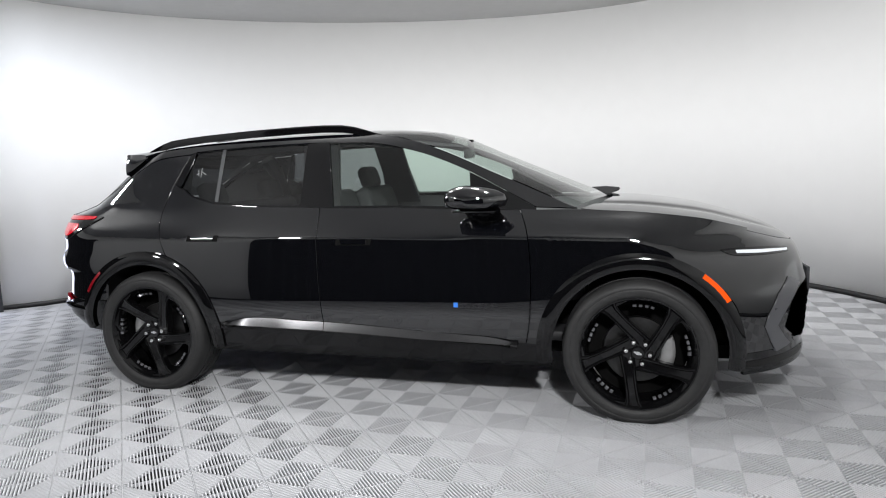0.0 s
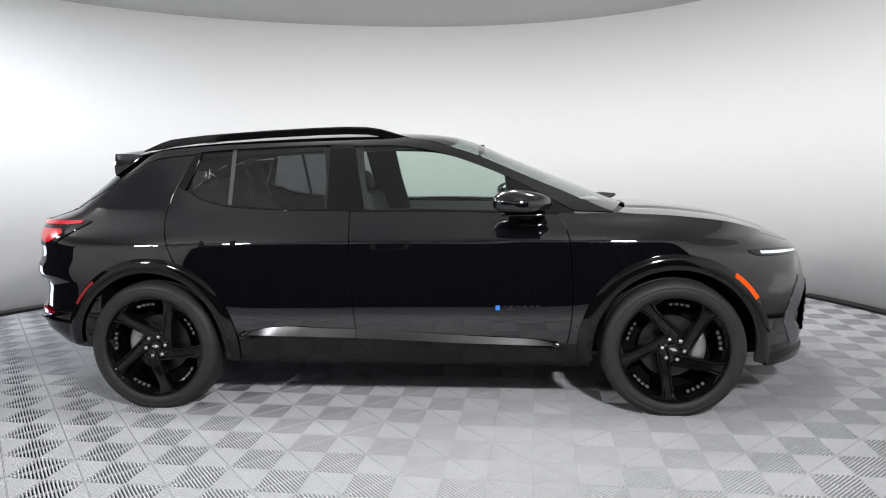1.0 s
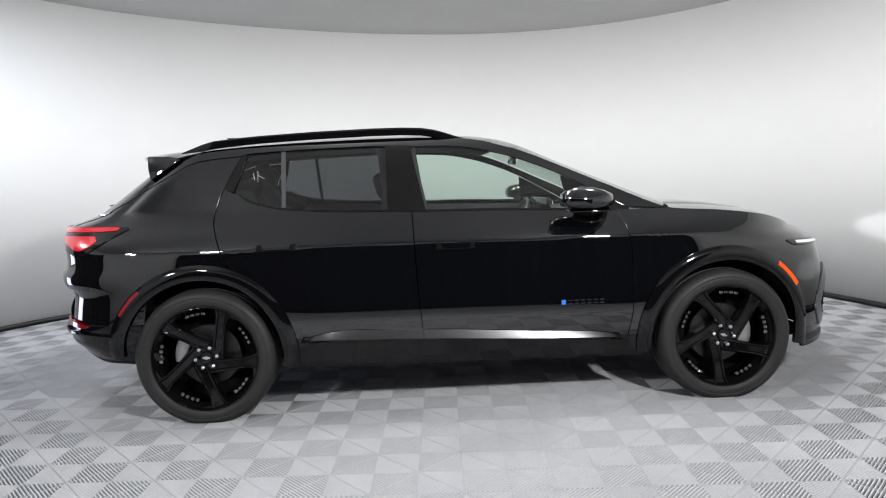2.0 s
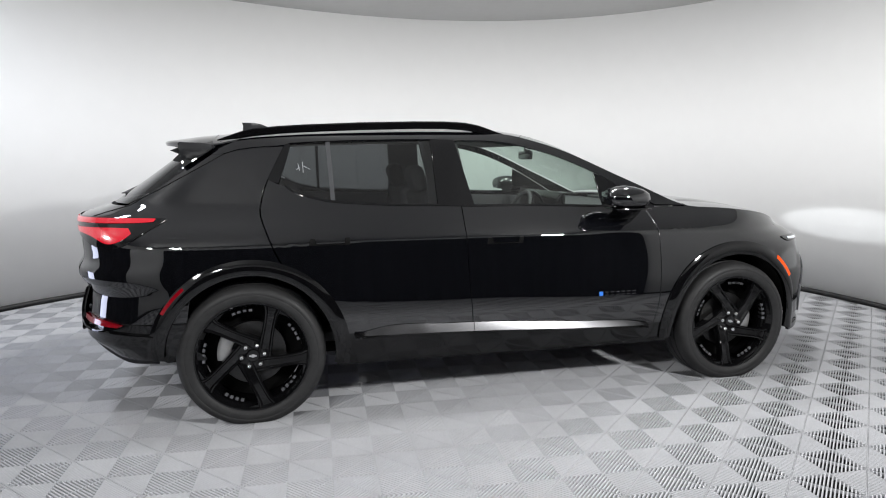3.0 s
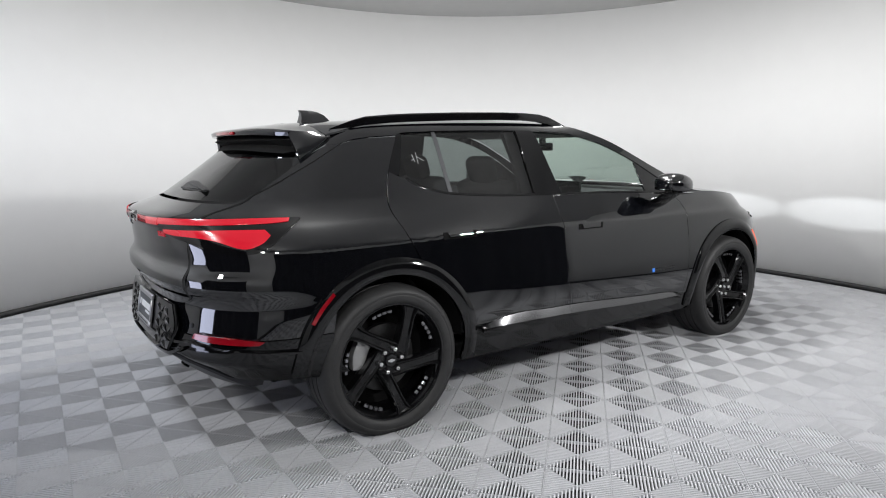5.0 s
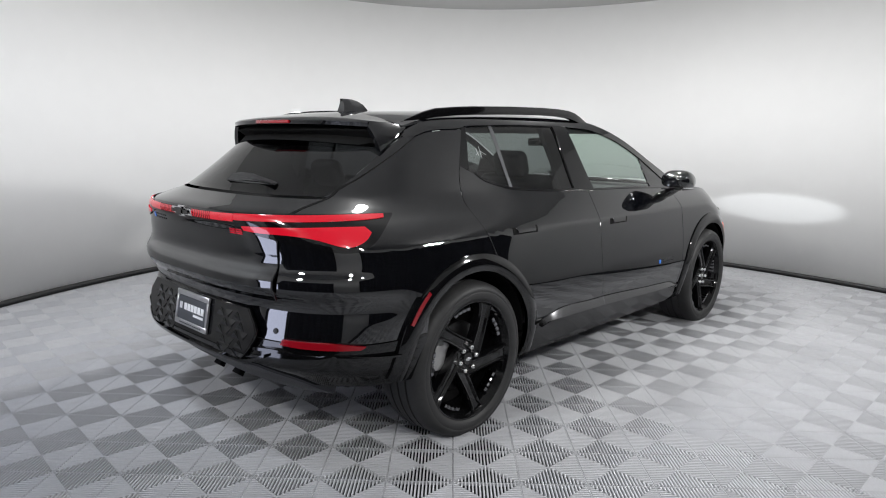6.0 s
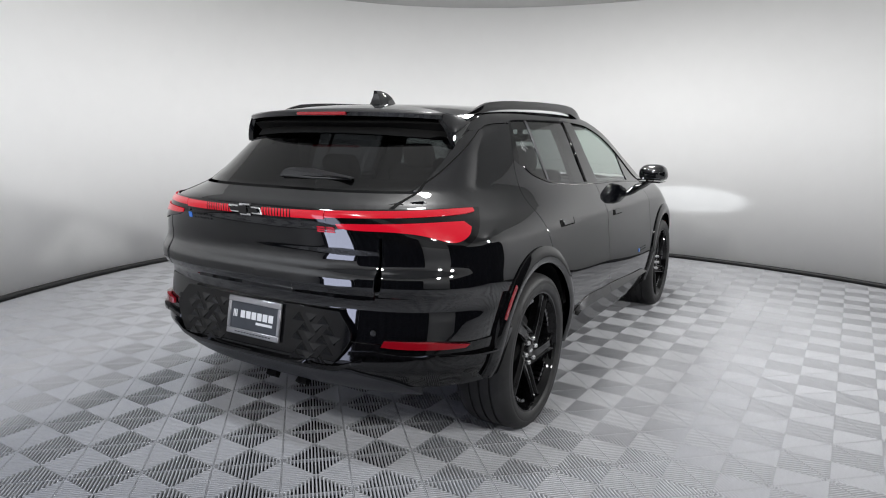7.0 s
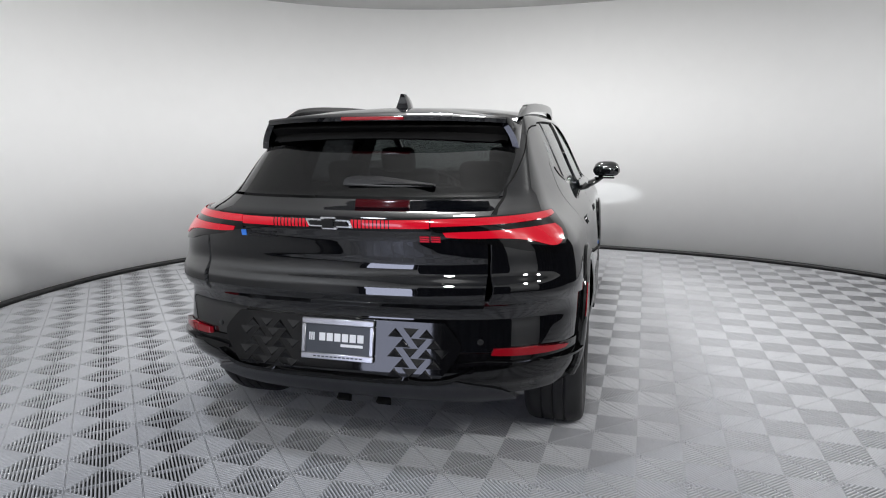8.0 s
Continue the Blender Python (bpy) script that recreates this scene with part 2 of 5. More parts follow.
# unseen dark sheets just inside the wall, added so that the car's flanks reflect black
def dark_sheet(start, end, top):
    verts, faces = [], []
    n = int((end - start) * 1.5)
    for k in range(n + 1):
        a = radians(start + (end - start) * k / n)
        r = room_radius(a) - 0.10 + 0.02 * math.sin(k * 1.1)
        for rr in (r, r + 0.02):
            verts += [(ROOM[0] + rr * math.cos(a), ROOM[1] + rr * math.sin(a), z) for z in (0.01, top)]
    for k in range(n):
        i = 4 * k
        faces += [(i, i + 1, i + 5, i + 4), (i + 2, i + 6, i + 7, i + 3)]
    return tagged(link_mesh("curtain", verts, faces, DARK_SHEET), "unseen dark sheet added to darken the car's reflections", "curtain", kind="structure")


# a half-raised entrance door behind the car lets in low bluish daylight
def entrance(start, end, top):
    frame_bm = bmesh.new()
    for k, (a0, a1, z0, z1) in enumerate(((start - 1, end + 1, top, top + 0.06), (start - 1, start, 0.0, top), (end, end + 1, 0.0, top))):
        steps_n = 8 if k == 0 else 1
        rows = []
        for i in range(steps_n + 1):
            a = radians(a0 + (a1 - a0) * i / steps_n)
            r = room_radius(a) - 0.14
            rows.append([frame_bm.verts.new((ROOM[0] + rr * math.cos(a), ROOM[1] + rr * math.sin(a), z)) for rr, z in ((r, z0), (r, z1), (r + 0.13, z1), (r + 0.13, z0))])
        for p, q in zip(rows, rows[1:]):
            for i in range(4):
                frame_bm.faces.new((p[i], p[(i + 1) % 4], q[(i + 1) % 4], q[i]))
        frame_bm.faces.new(rows[0]), frame_bm.faces.new(rows[-1][::-1])
    door = part("door_1", frame_bm, SKIRT, None, "black framed entrance door of the booth, half raised")
    tagged(door, "black framed entrance door of the booth, half raised", "door", kind="structure")
    verts = []
    for i in range(9):
        a = radians(start + (end - start) * i / 8)
        r = room_radius(a) - 0.125
        verts += [(ROOM[0] + r * math.cos(a), ROOM[1] + r * math.sin(a), z) for z in (0.02, top)]
    day = link_mesh("backdrop", verts, [(2 * i, 2 * i + 1, 2 * i + 3, 2 * i + 2) for i in range(8)], DAYLIGHT, smooth=False)
    tagged(day, "pale bluish daylight outside the half-raised door", "backdrop", kind="structure")


entrance(167.5, 176.5, 0.9)
# arcs of the added dark sheets, set by where the reflections turn black
dark_sheet(177.7, 213, 2.25)
dark_sheet(236, 309, 2.25)
ring_wall("baseboard", 0.001, 0.05, 0.018, 0.017, SKIRT, "thin black baseboard along the round white wall")
ceiling()


def floor_sheet():
    verts, faces = [(ROOM[0], ROOM[1], -0.018)], []
    n = 90
    for k in range(n):
        a = 2 * math.pi * k / n
        r = room_radius(a) + 0.1
        verts.append((ROOM[0] + r * math.cos(a), ROOM[1] + r * math.sin(a), -0.018))
    faces = [(0, 1 + k, 1 + (k + 1) % n) for k in range(n)]
    return tagged(link_mesh("floor", verts, faces, UNDER, smooth=False), "dark subfloor under grey ribbed plastic drain tiles", "floor", kind="structure")


floor = floor_sheet()


# ---- the car's outer surface ----
REAR_X = ease([(0.18, -1.95), (0.25, -2.08), (0.316, -2.27), (0.40, -2.37), (0.47, -2.431), (0.56, -2.418), (0.66, -2.402), (0.70, -2.396), (0.735, -2.402), (0.775, -2.428), (0.80, -2.438), (0.828, -2.438), (0.85, -2.430), (0.87, -2.418), (0.89, -2.410), (0.91, -2.408), (0.95, -2.412), (1.0, -2.418), (1.02, -2.421), (1.05, -2.429), (1.082, -2.435), (1.098, -2.428), (1.112, -2.404),
               (1.132, -2.345), (1.15, -2.295), (1.165, -2.258), (1.20, -2.205), (1.42, -1.905), (1.60, -1.66)])
REAR_L = ease([(0.2, 0.62), (1.1, 0.62), (1.17, 0.56), (1.37, 0.36), (1.6, 0.30)])
REAR_P = ease([(0.2, 2.75), (0.70, 2.8), (0.86, 2.9), (1.1, 2.9), (1.37, 2.6), (1.6, 2.6)])
FRONT_X = ease([(0.10, 2.18), (0.20, 2.40), (0.29, 2.43), (0.33, 2.415), (0.45, 2.42), (0.62, 2.43), (0.74, 2.405), (0.83, 2.375), (0.872, 2.348), (0.92, 2.27), (0.97, 2.18), (1.6, 2.0)])
DOOR_W = ease([(0.18, 0.86), (0.27, 0.912), (0.36, 0.936), (0.43, 0.952), (0.50, 0.963), (0.56, 0.969), (0.65, 0.966), (0.75, 0.957), (0.85, 0.947), (0.93, 0.939), (0.962, 0.935), (0.985, 0.925), (1.05, 0.891), (1.10, 0.864), (1.14, 0.842),
               (1.30, 0.766), (1.40, 0.721), (1.49, 0.676), (1.53, 0.648), (1.58, 0.60)])
FENDER_W = ease([(0.18, 0.86), (0.27, 0.91), (0.43, 0.957), (0.56, 0.972), (0.65, 0.973), (0.72, 0.970), (0.80, 0.964), (0.86, 0.957), (0.92, 0.948), (0.958, 0.940), (0.985, 0.927), (1.05, 0.892), (1.08, 0.873), (1.14, 0.842), (1.30, 0.766), (1.40, 0.721), (1.49, 0.676), (1.53, 0.648), (1.58, 0.60)])
UPPER_T = ease([(-2.3, 0.86), (-1.8, 0.90), (-1.25, 0.968), (-0.9, 0.99), (-0.4, 1.0), (0.3, 0.985), (0.9, 0.95), (1.25, 0.925), (1.7, 0.91), (2.3, 0.90)])
LOWER_T = ease([(-2.3, 0.972), (-1.6, 0.988), (-0.9, 0.996), (-0.4, 0.9993), (0.0, 1.0), (0.4, 0.9985), (0.9, 0.993), (1.5, 0.984), (2.0, 0.97), (2.3, 0.96)])
TOP_Z = ease([(-1.9, 1.44), (-1.7, 1.475), (-1.5, 1.515), (-1.25, 1.538), (-0.8, 1.555), (-0.4, 1.562), (-0.15, 1.560), (0.03, 1.548), (0.23, 1.502), (0.4, 1.446), (0.56, 1.378), (0.72, 1.306), (0.89, 1.232), (1.05, 1.160), (1.17, 1.112),
              (1.26, 1.100), (1.45, 1.088), (1.79, 1.045), (2.07, 0.965), (2.25, 0.908), (2.45, 0.878), (2.6, 0.872)])
END_R, END_F = -2.6, 2.6
FRONT_L, FRONT_P = 0.80, 2.25


def half_width(x, z):
    b = math.exp(-(((x + 1.50) / 0.42) ** 2)) + math.exp(-(((x - 1.45) / 0.40) ** 2)) + (1 if x < -1.50 else 0) * (1 - math.exp(-(((x + 1.50) / 0.42) ** 2)))
    b = min(b, 1)
    # the front bumper's flank stands upright
    if z < 0.60 and x > 1.80:
        z += (0.60 - z) * 0.75 * min((x - 1.80) / 0.18, 1)
    w = DOOR_W(z) * (1 - b) + FENDER_W(z) * b
    u = min(max((z - 0.98) / 0.2, 0), 1)
    u = u * u * (3 - 2 * u)
    return w * (LOWER_T(x) * (1 - u) + UPPER_T(x) * u)


def skin(s, z, out=0.0):
    """A point of the car's right flank, which runs on round both ends: s is x along the flank, and goes on to END_R and END_F at the middle of the ends."""
    if out:
        e = 0.004
        p = skin(s, z)
        n = (skin(s + e, z) - skin(s - e, z)).cross(skin(s, z + e) - skin(s, z - e)).normalized()
        return p + n * out
    rear, front = REAR_X(z) + REAR_L(z), FRONT_X(z) - FRONT_L
    if s < rear:
        a, p = (rear - s) / (rear - END_R) * math.pi / 2, REAR_P(z)
        k = (abs(math.sin(a)) ** p + abs(math.cos(a)) ** p) ** (1 / p)
        x = rear - REAR_L(z) * math.sin(a) / k
        return Vector((x, -half_width(x, z) * math.cos(a) / k, z))
    if s > front:
        a, p = (s - front) / (END_F - front) * math.pi / 2, FRONT_P
        k = (abs(math.sin(a)) ** p + abs(math.cos(a)) ** p) ** (1 / p)
        x = front + FRONT_L * math.sin(a) / k
        return Vector((x, -half_width(x, z) * math.cos(a) / k, z))
    return Vector((s, -half_width(s, z), z))


def at_y(y, z, rear=True):
    """The s at which the rear or front end is y from the middle."""
    p = REAR_P(z) if rear else FRONT_P
    edge = REAR_X(z) + REAR_L(z) if rear else FRONT_X(z) - FRONT_L
    x = edge + (-0.3 if rear else 0.3)
    r = min(abs(y) / half_width(x, z), 1)
    a = math.atan2((1 - r**p) ** (1 / p), r)
    return edge - a / (math.pi / 2) * (edge - END_R) if rear else edge + a / (math.pi / 2) * (END_F - edge)


def along(points, n, smooth=True):
    """n + 1 points at even lengths along a polyline, rounded where asked."""
    pts = [Vector(p) for p in points]
    if smooth and len(pts) > 2:
        fine = []
        for i in range(len(pts) - 1):
            p0, p1, p2, p3 = pts[max(i - 1, 0)], pts[i], pts[i + 1], pts[min(i + 2, len(pts) - 1)]
            for k in range(8):
                u = k / 8
                fine.append(0.5 * (2 * p1 + (p2 - p0) * u + (2 * p0 - 5 * p1 + 4 * p2 - p3) * u**2 + (3 * p1 - p0 - 3 * p2 + p3) * u**3))
        pts = fine + [pts[-1]]
    run = [0.0]
    for a, b in zip(pts, pts[1:]):
        run.append(run[-1] + (b - a).length)
    out, i = [], 0
    for k in range(n + 1):
        d = run[-1] * k / n
        while i < len(pts) - 2 and run[i + 1] < d:
            i += 1
        u = (d - run[i]) / max(run[i + 1] - run[i], 1e-9)
        out.append(pts[i].lerp(pts[i + 1], min(max(u, 0), 1)))
    return out


def coons(left, right, bottom, top, nu, nv, gap=(0, 0, 0, 0)):
    """A grid of points filled between four edges; gap pulls each edge inwards by a share of the patch."""
    L, R, B, T = along(left, 40), along(right, 40), along(bottom, 80), along(top, 80)

    def pick(line, u):
        f = u * (len(line) - 1)
        i = min(int(f), len(line) - 2)
        return line[i].lerp(line[i + 1], f - i)

    grid = []
    for j in range(nv + 1):
        v = gap[2] + (1 - gap[2] - gap[3]) * j / nv
        row = []
        for i in range(nu + 1):
            u = gap[0] + (1 - gap[0] - gap[1]) * i / nu
            l, r, b, t = pick(L, v), pick(R, v), pick(B, u), pick(T, u)
            c = L[0] * (1 - u) * (1 - v) + R[0] * u * (1 - v) + L[-1] * (1 - u) * v + R[-1] * u * v
            row.append(l * (1 - u) + r * u + b * (1 - v) + t * v - c)
        grid.append(row)
    return grid


def sheet(name, grid, surface, mat, parent, label="", side=-1, lip=0.018, out=0.0):
    """A panel over a grid of (s, z), laid on a surface, with its edges turned inwards. side: -1 right, 1 left."""
    nv, nu = len(grid), len(grid[0])
    verts, normals, faces = [], [], []
    e = 0.003
    for row in grid:
        for q in row:
            p = surface(q.x, q.y)
            n = (surface(q.x + e, q.y) - surface(q.x - e, q.y)).cross(surface(q.x, q.y + e) - surface(q.x, q.y - e))
            n = n.normalized() if n.length > 1e-12 else Vector((0, -1, 0))
            verts.append(p + n * out)
            normals.append(n)
    for j in range(nv - 1):
        for i in range(nu - 1):
            a = j * nu + i
            faces.append((a, a + 1, a + nu + 1, a + nu))
    loop = list(range(nu)) + [j * nu + nu - 1 for j in range(1, nv)] + [(nv - 1) * nu + i for i in range(nu - 2, -1, -1)] + [j * nu for j in range(nv - 2, 0, -1)]
    if lip:
        first = len(verts)
        middle = sum((verts[i] for i in loop), Vector()) / len(loop)
        for i in loop:
            verts.append(Vector(verts[i]))
            normals.append((normals[i] + (verts[i] - middle).normalized() * 1.2).normalized())
        second = len(verts)
        for i in loop:
            verts.append(verts[i] - normals[i] * lip)
            normals.append((verts[i] - middle).normalized())
        m = len(loop)
        for k in range(m):
            faces.append((first + k, second + k, second + (k + 1) % m, first + (k + 1) % m))
    if side > 0:
        verts, normals = [Vector((v.x, -v.y, v.z)) for v in verts], [Vector((n.x, -n.y, n.z)) for n in normals]
        faces = [f[::-1] for f in faces]
    return link_mesh(name, verts, faces, mat, parent, label, normals)


def whole(grid_of, surface, name, mat, parent, label="", lip=0.018, out=0.0):
    """A panel that runs across the car's middle: its right half's grid (from the middle outwards) and the mirror of it."""
    right = grid_of
    left = [[Vector((q.x, q.y, -1)) for q in row[:0:-1]] for row in right]
    grid = [[Vector((q.x, q.y, 1)) for q in r] for r in right]
    rows = [l + r for l, r in zip(left, grid)]
    nv, nu = len(rows), len(rows[0])
    verts, normals, faces = [], [], []
    e = 0.003
    for row in rows:
        for q in row:
            p = surface(q.x, q.y)
            n = (surface(q.x + e, q.y) - surface(q.x - e, q.y)).cross(surface(q.x, q.y + e) - surface(q.x, q.y - e)).normalized()
            p = p + n * out
            verts.append(Vector((p.x, p.y * q.z, p.z)))
            normals.append(Vector((n.x, n.y * q.z, n.z)))
    for j in range(nv - 1):
        for i in range(nu - 1):
            a = j * nu + i
            faces.append((a, a + 1, a + nu + 1, a + nu))
    n0 = normals[(nv // 2) * nu + nu // 2 + 1]
    v = [verts[i] for i in faces[(nv // 2) * (nu - 1) + nu // 2]]
    if (v[1] - v[0]).cross(v[3] - v[0]).dot(n0) < 0:
        faces = [f[::-1] for f in faces]
    if lip:
        loop = list(range(nu)) + [j * nu + nu - 1 for j in range(1, nv)] + [(nv - 1) * nu + i for i in range(nu - 2, -1, -1)] + [j * nu for j in range(nv - 2, 0, -1)]
        first, m = len(verts), len(loop)
        middle = sum((verts[i] for i in loop), Vector()) / m
        for i in loop:
            verts.append(Vector(verts[i]))
            normals.append((normals[i] + (verts[i] - middle).normalized() * 1.2).normalized())
        for i in loop:
            verts.append(verts[i] - normals[i] * lip)
            normals.append((verts[i] - middle).normalized())
        for k in range(m):
            faces.append((first + k, first + m + k, first + m + (k + 1) % m, first + (k + 1) % m))
    return link_mesh(name, verts, faces, mat, parent, label, normals)


def sx(x, z):
    """The s of the flank at a given x."""
    rear, front = REAR_X(z) + REAR_L(z), FRONT_X(z) - FRONT_L
    if x < rear:
        p, t = REAR_P(z), min((rear - x) / REAR_L(z), 1)
        return rear - math.atan2(t, (1 - t**p) ** (1 / p)) / (math.pi / 2) * (rear - END_R)
    if x > front:
        p, t = FRONT_P, min((x - front) / FRONT_L, 1)
        return front + math.atan2(t, (1 - t**p) ** (1 / p)) / (math.pi / 2) * (END_F - front)
    return x


def on(points):
    """(x, z) pairs as places of the flank's grid."""
    return [Vector((sx(x, z), z, 0)) for x, z in points]


def arc(cx, r, a0, a1, n=10):
    return [(cx + r * math.cos(radians(a0 + (a1 - a0) * k / n)), HUB_Z + r * math.sin(radians(a0 + (a1 - a0) * k / n))) for k in range(n + 1)]


HUB_X, HUB_Z, WELL = 1.477, 0.37, 0.505
CENTRE_Z = ease([(-1.75, 1.548), (-1.5, 1.566), (-1.0, 1.592), (-0.5, 1.604), (-0.2, 1.604), (0.05, 1.594), (0.2, 1.578), (0.33, 1.548), (0.64, 1.415), (1.03, 1.249), (1.27, 1.150), (1.34, 1.128), (1.45, 1.126), (1.79, 1.088), (2.07, 1.015), (2.2, 0.965), (2.30, 0.908), (2.346, 0.873), (2.40, 0.84)])
HOOD_X = ease([(1.17, 1.33), (1.26, 1.40), (1.6, 1.72), (2.0, 2.06), (2.3, 2.24), (2.6, 2.346)])


def roof_skin(x, w, out=0.0):
    u = 1 - w
    e = skin(x, TOP_Z(x))
    c = CENTRE_Z(x)
    return Vector((x, e.y * u, c + (e.z - c) * abs(u) ** 2.3))


def hood_skin(s, w):
    u = 1 - w
    e = skin(s, TOP_Z(s))
    cx = HOOD_X(s)
    cz = CENTRE_Z(cx)
    fold = 0.010 * math.exp(-(((abs(u) - 0.60) / 0.07) ** 2)) * min(max((2.35 - s) / 0.5, 0), 1)
    return Vector((cx + (e.x - cx) * abs(u) ** 1.8, e.y * u, cz + (e.z - cz) * abs(u) ** 2.4 - fold))


car = tagged(new("car"), "glossy black compact electric crossover parked on grey tiles", "car")
BELT = [(-1.276, 1.261), (-1.222, 1.225), (-1.094, 1.190), (-1.003, 1.175), (-0.706, 1.155), (-0.415, 1.149), (-0.216, 1.141), (0.162, 1.137), (0.607, 1.122), (0.865, 1.113)]
SILL = [(-1.0, 0.46), (-0.70, 0.465), (-0.26, 0.455), (0.38, 0.427), (0.90, 0.40)]
B_CUT = [(-0.262, 0.455), (-0.284, 0.732), (-0.292, 0.922), (-0.298, 1.048), (-0.302, 1.145)]
A_CUT = [(0.905, 0.40), (0.927, 0.528), (0.936, 0.72), (0.930, 0.878), (0.912, 1.004), (0.867, 1.113)]
C_CUT = [(-1.300, 0.842), (-1.331, 0.900), (-1.376, 1.006), (-1.410, 1.102), (-1.409, 1.160), (-1.390, 1.240), (-1.360, 1.31), (-1.316, 1.40), (-1.276, 1.478)]
DLO_TOP = [(-1.262, 1.478), (-1.24, 1.494), (-1.1, 1.503), (-0.835, 1.513), (-0.449, 1.520), (-0.265, 1.517), (0.001, 1.502), (0.232, 1.453), (0.398, 1.398), (0.564, 1.328), (0.647, 1.286), (0.865, 1.170), (0.955, 1.122)]


def cut(points, x0, x1):
    """The stretch of a line between two x."""
    at = ease(points)
    xs = [x0] + [x for x, _ in points if x0 + 1e-6 < x < x1 - 1e-6] + [x1]
    return [(x, float(at(x))) for x in xs]


G = 0.0035
for side in (-1, 1):
    # front door
    g = coons(on(B_CUT), on(A_CUT), on(cut(SILL, -0.262, 0.90)[0:1] + [(0.38, 0.427), (0.905, 0.40)]), on([(-0.302, 1.145)] + cut(BELT, -0.216, 0.865)[1:-1] + [(0.867, 1.113)]), 44, 34, (G * 0.7, G * 0.7, 0, 0))
    front_door = sheet("front_door", g, skin, PAINT, car, side=side)
    # rear door
    low = [(-0.995, 0.46), (-0.70, 0.465), (-0.262, 0.455)]
    back = [(-0.980, 0.46)] + [p for p in arc(-HUB_X, WELL, 11, 69)] + C_CUT[1:6] + [(-1.368, 1.294)]
    top = [(-1.368, 1.294), (-1.312, 1.268), (-1.276, 1.254)] + cut(BELT, -1.222, -0.415) + [(-0.302, 1.145)]
    g = coons(on(back), on(B_CUT), on([back[0]] + low[1:]), on(top), 44, 34, (G, G * 0.8, 0, 0))
    rear_door = sheet("rear_door", g, skin, PAINT, car, side=side)
    # rear quarter and pillar
    seam = [(at_y(0.605, 0.765), 0.765), (at_y(0.612, 0.9), 0.9), (at_y(0.612, 1.0), 1.0), (at_y(0.612, 1.08), 1.08), (at_y(0.622, 1.125), 1.125), (at_y(0.630, 1.165), 1.165), (sx(-2.04, 1.195), 1.195), (sx(-1.97, 1.228), 1.228), (sx(-1.84, 1.298), 1.298), (sx(-1.70, 1.375), 1.375), (sx(-1.60, 1.432), 1.432)]
    floor_line = [Vector((at_y(0.605, 0.765), 0.765, 0))] + on([(-2.05, 0.762), (-1.90, 0.75)] + arc(-HUB_X, WELL, 132, 70))
    g = coons([Vector((s, z, 0)) for s, z in seam], on(C_CUT), floor_line, on([(-1.60, 1.432), (-1.54, 1.451), (-1.48, 1.462), (-1.42, 1.469), (-1.34, 1.474), (-1.276, 1.478)]), 60, 50, (G * 1.6, G * 0.9, 0, 0.006))
    quarter = sheet("rear_quarter_panel", g, skin, PAINT, car, side=side)
    # dark joint between the quarter and the tailgate
    joint = [Vector((s, z, 0)) for s, z in seam[3:]]
    off = Vector((0.006, 0, 0))
    g = coons([p - off for p in joint], [p + off for p in joint], [joint[0] - off, joint[0] + off], [joint[-1] - off, joint[-1] + off], 2, 24)
    sheet("tailgate_joint", g, skin, SHADE, quarter, side=side, lip=0.006, out=0.0015)
    # painted edge of the tailgate beside its glass
    inner = [Vector((at_y(w, z), z, 0)) for w, z in ((0.612, 1.168), (0.621, 1.20), (0.625, 1.30), (0.620, 1.38), (0.616, 1.452))]
    outer = [Vector((s, z, 0)) for s, z in seam[5:]]
    outer[0] = Vector((at_y(0.624, 1.168), 1.168, 0))
    g = coons(inner, outer, [inner[0], outer[0]], [inner[-1], outer[-1]], 8, 24, (0, 0.03, 0, 0))
    sheet("tailgate_edge", g, skin, PAINT, car, "gloss black tailgate edge beside the rear window", side=side, lip=0.008, out=-0.001)
    # rail above the windows, down to the foot of the windscreen
    low = [(-1.66, 1.430), (-1.6, 1.436), (-1.54, 1.455), (-1.48, 1.466), (-1.42, 1.473), (-1.34, 1.478), (-1.28, 1.483)] + DLO_TOP[1:]
    high = [(x, float(TOP_Z(x))) for x in (-1.66, -1.5, -1.25, -1.0, -0.8, -0.6, -0.4, -0.2, -0.05, 0.05, 0.15, 0.23, 0.32, 0.4, 0.48, 0.56, 0.64, 0.72, 0.8, 0.89, 0.97, 1.05, 1.12, 1.17)]
    g = coons(on([low[0], high[0]]), on([low[-1], high[-1]]), on(low), on(high), 80, 6)
    sheet("roof_rail_panel", g, skin, PAINT, car, side=side, lip=0.012)
    # sail behind the front pillar
    g = coons(on([(0.600, 1.1225), (0.574, 1.318)]), on([(0.952, 1.1095), (0.955, 1.119)]), on([(0.600, 1.1225), (0.865, 1.1125), (0.952, 1.1095)]), on([(0.574, 1.318), (0.647, 1.283), (0.865, 1.167), (0.955, 1.119)]), 14, 8)
    sheet("sail_panel", g, skin, GLOSS, car, side=side, out=-0.006, lip=0.01)
    # middle pillar
    g = coons(on([(-0.437, 1.152), (-0.444, 1.517)]), on([(-0.222, 1.143), (-0.303, 1.517)]), on([(-0.437, 1.152), (-0.222, 1.143)]), on([(-0.444, 1.517), (-0.303, 1.517)]), 8, 12)
    sheet("door_pillar", g, skin, GLOSS, car, "gloss black pillar cover", side=side, out=-0.002, lip=0.02)
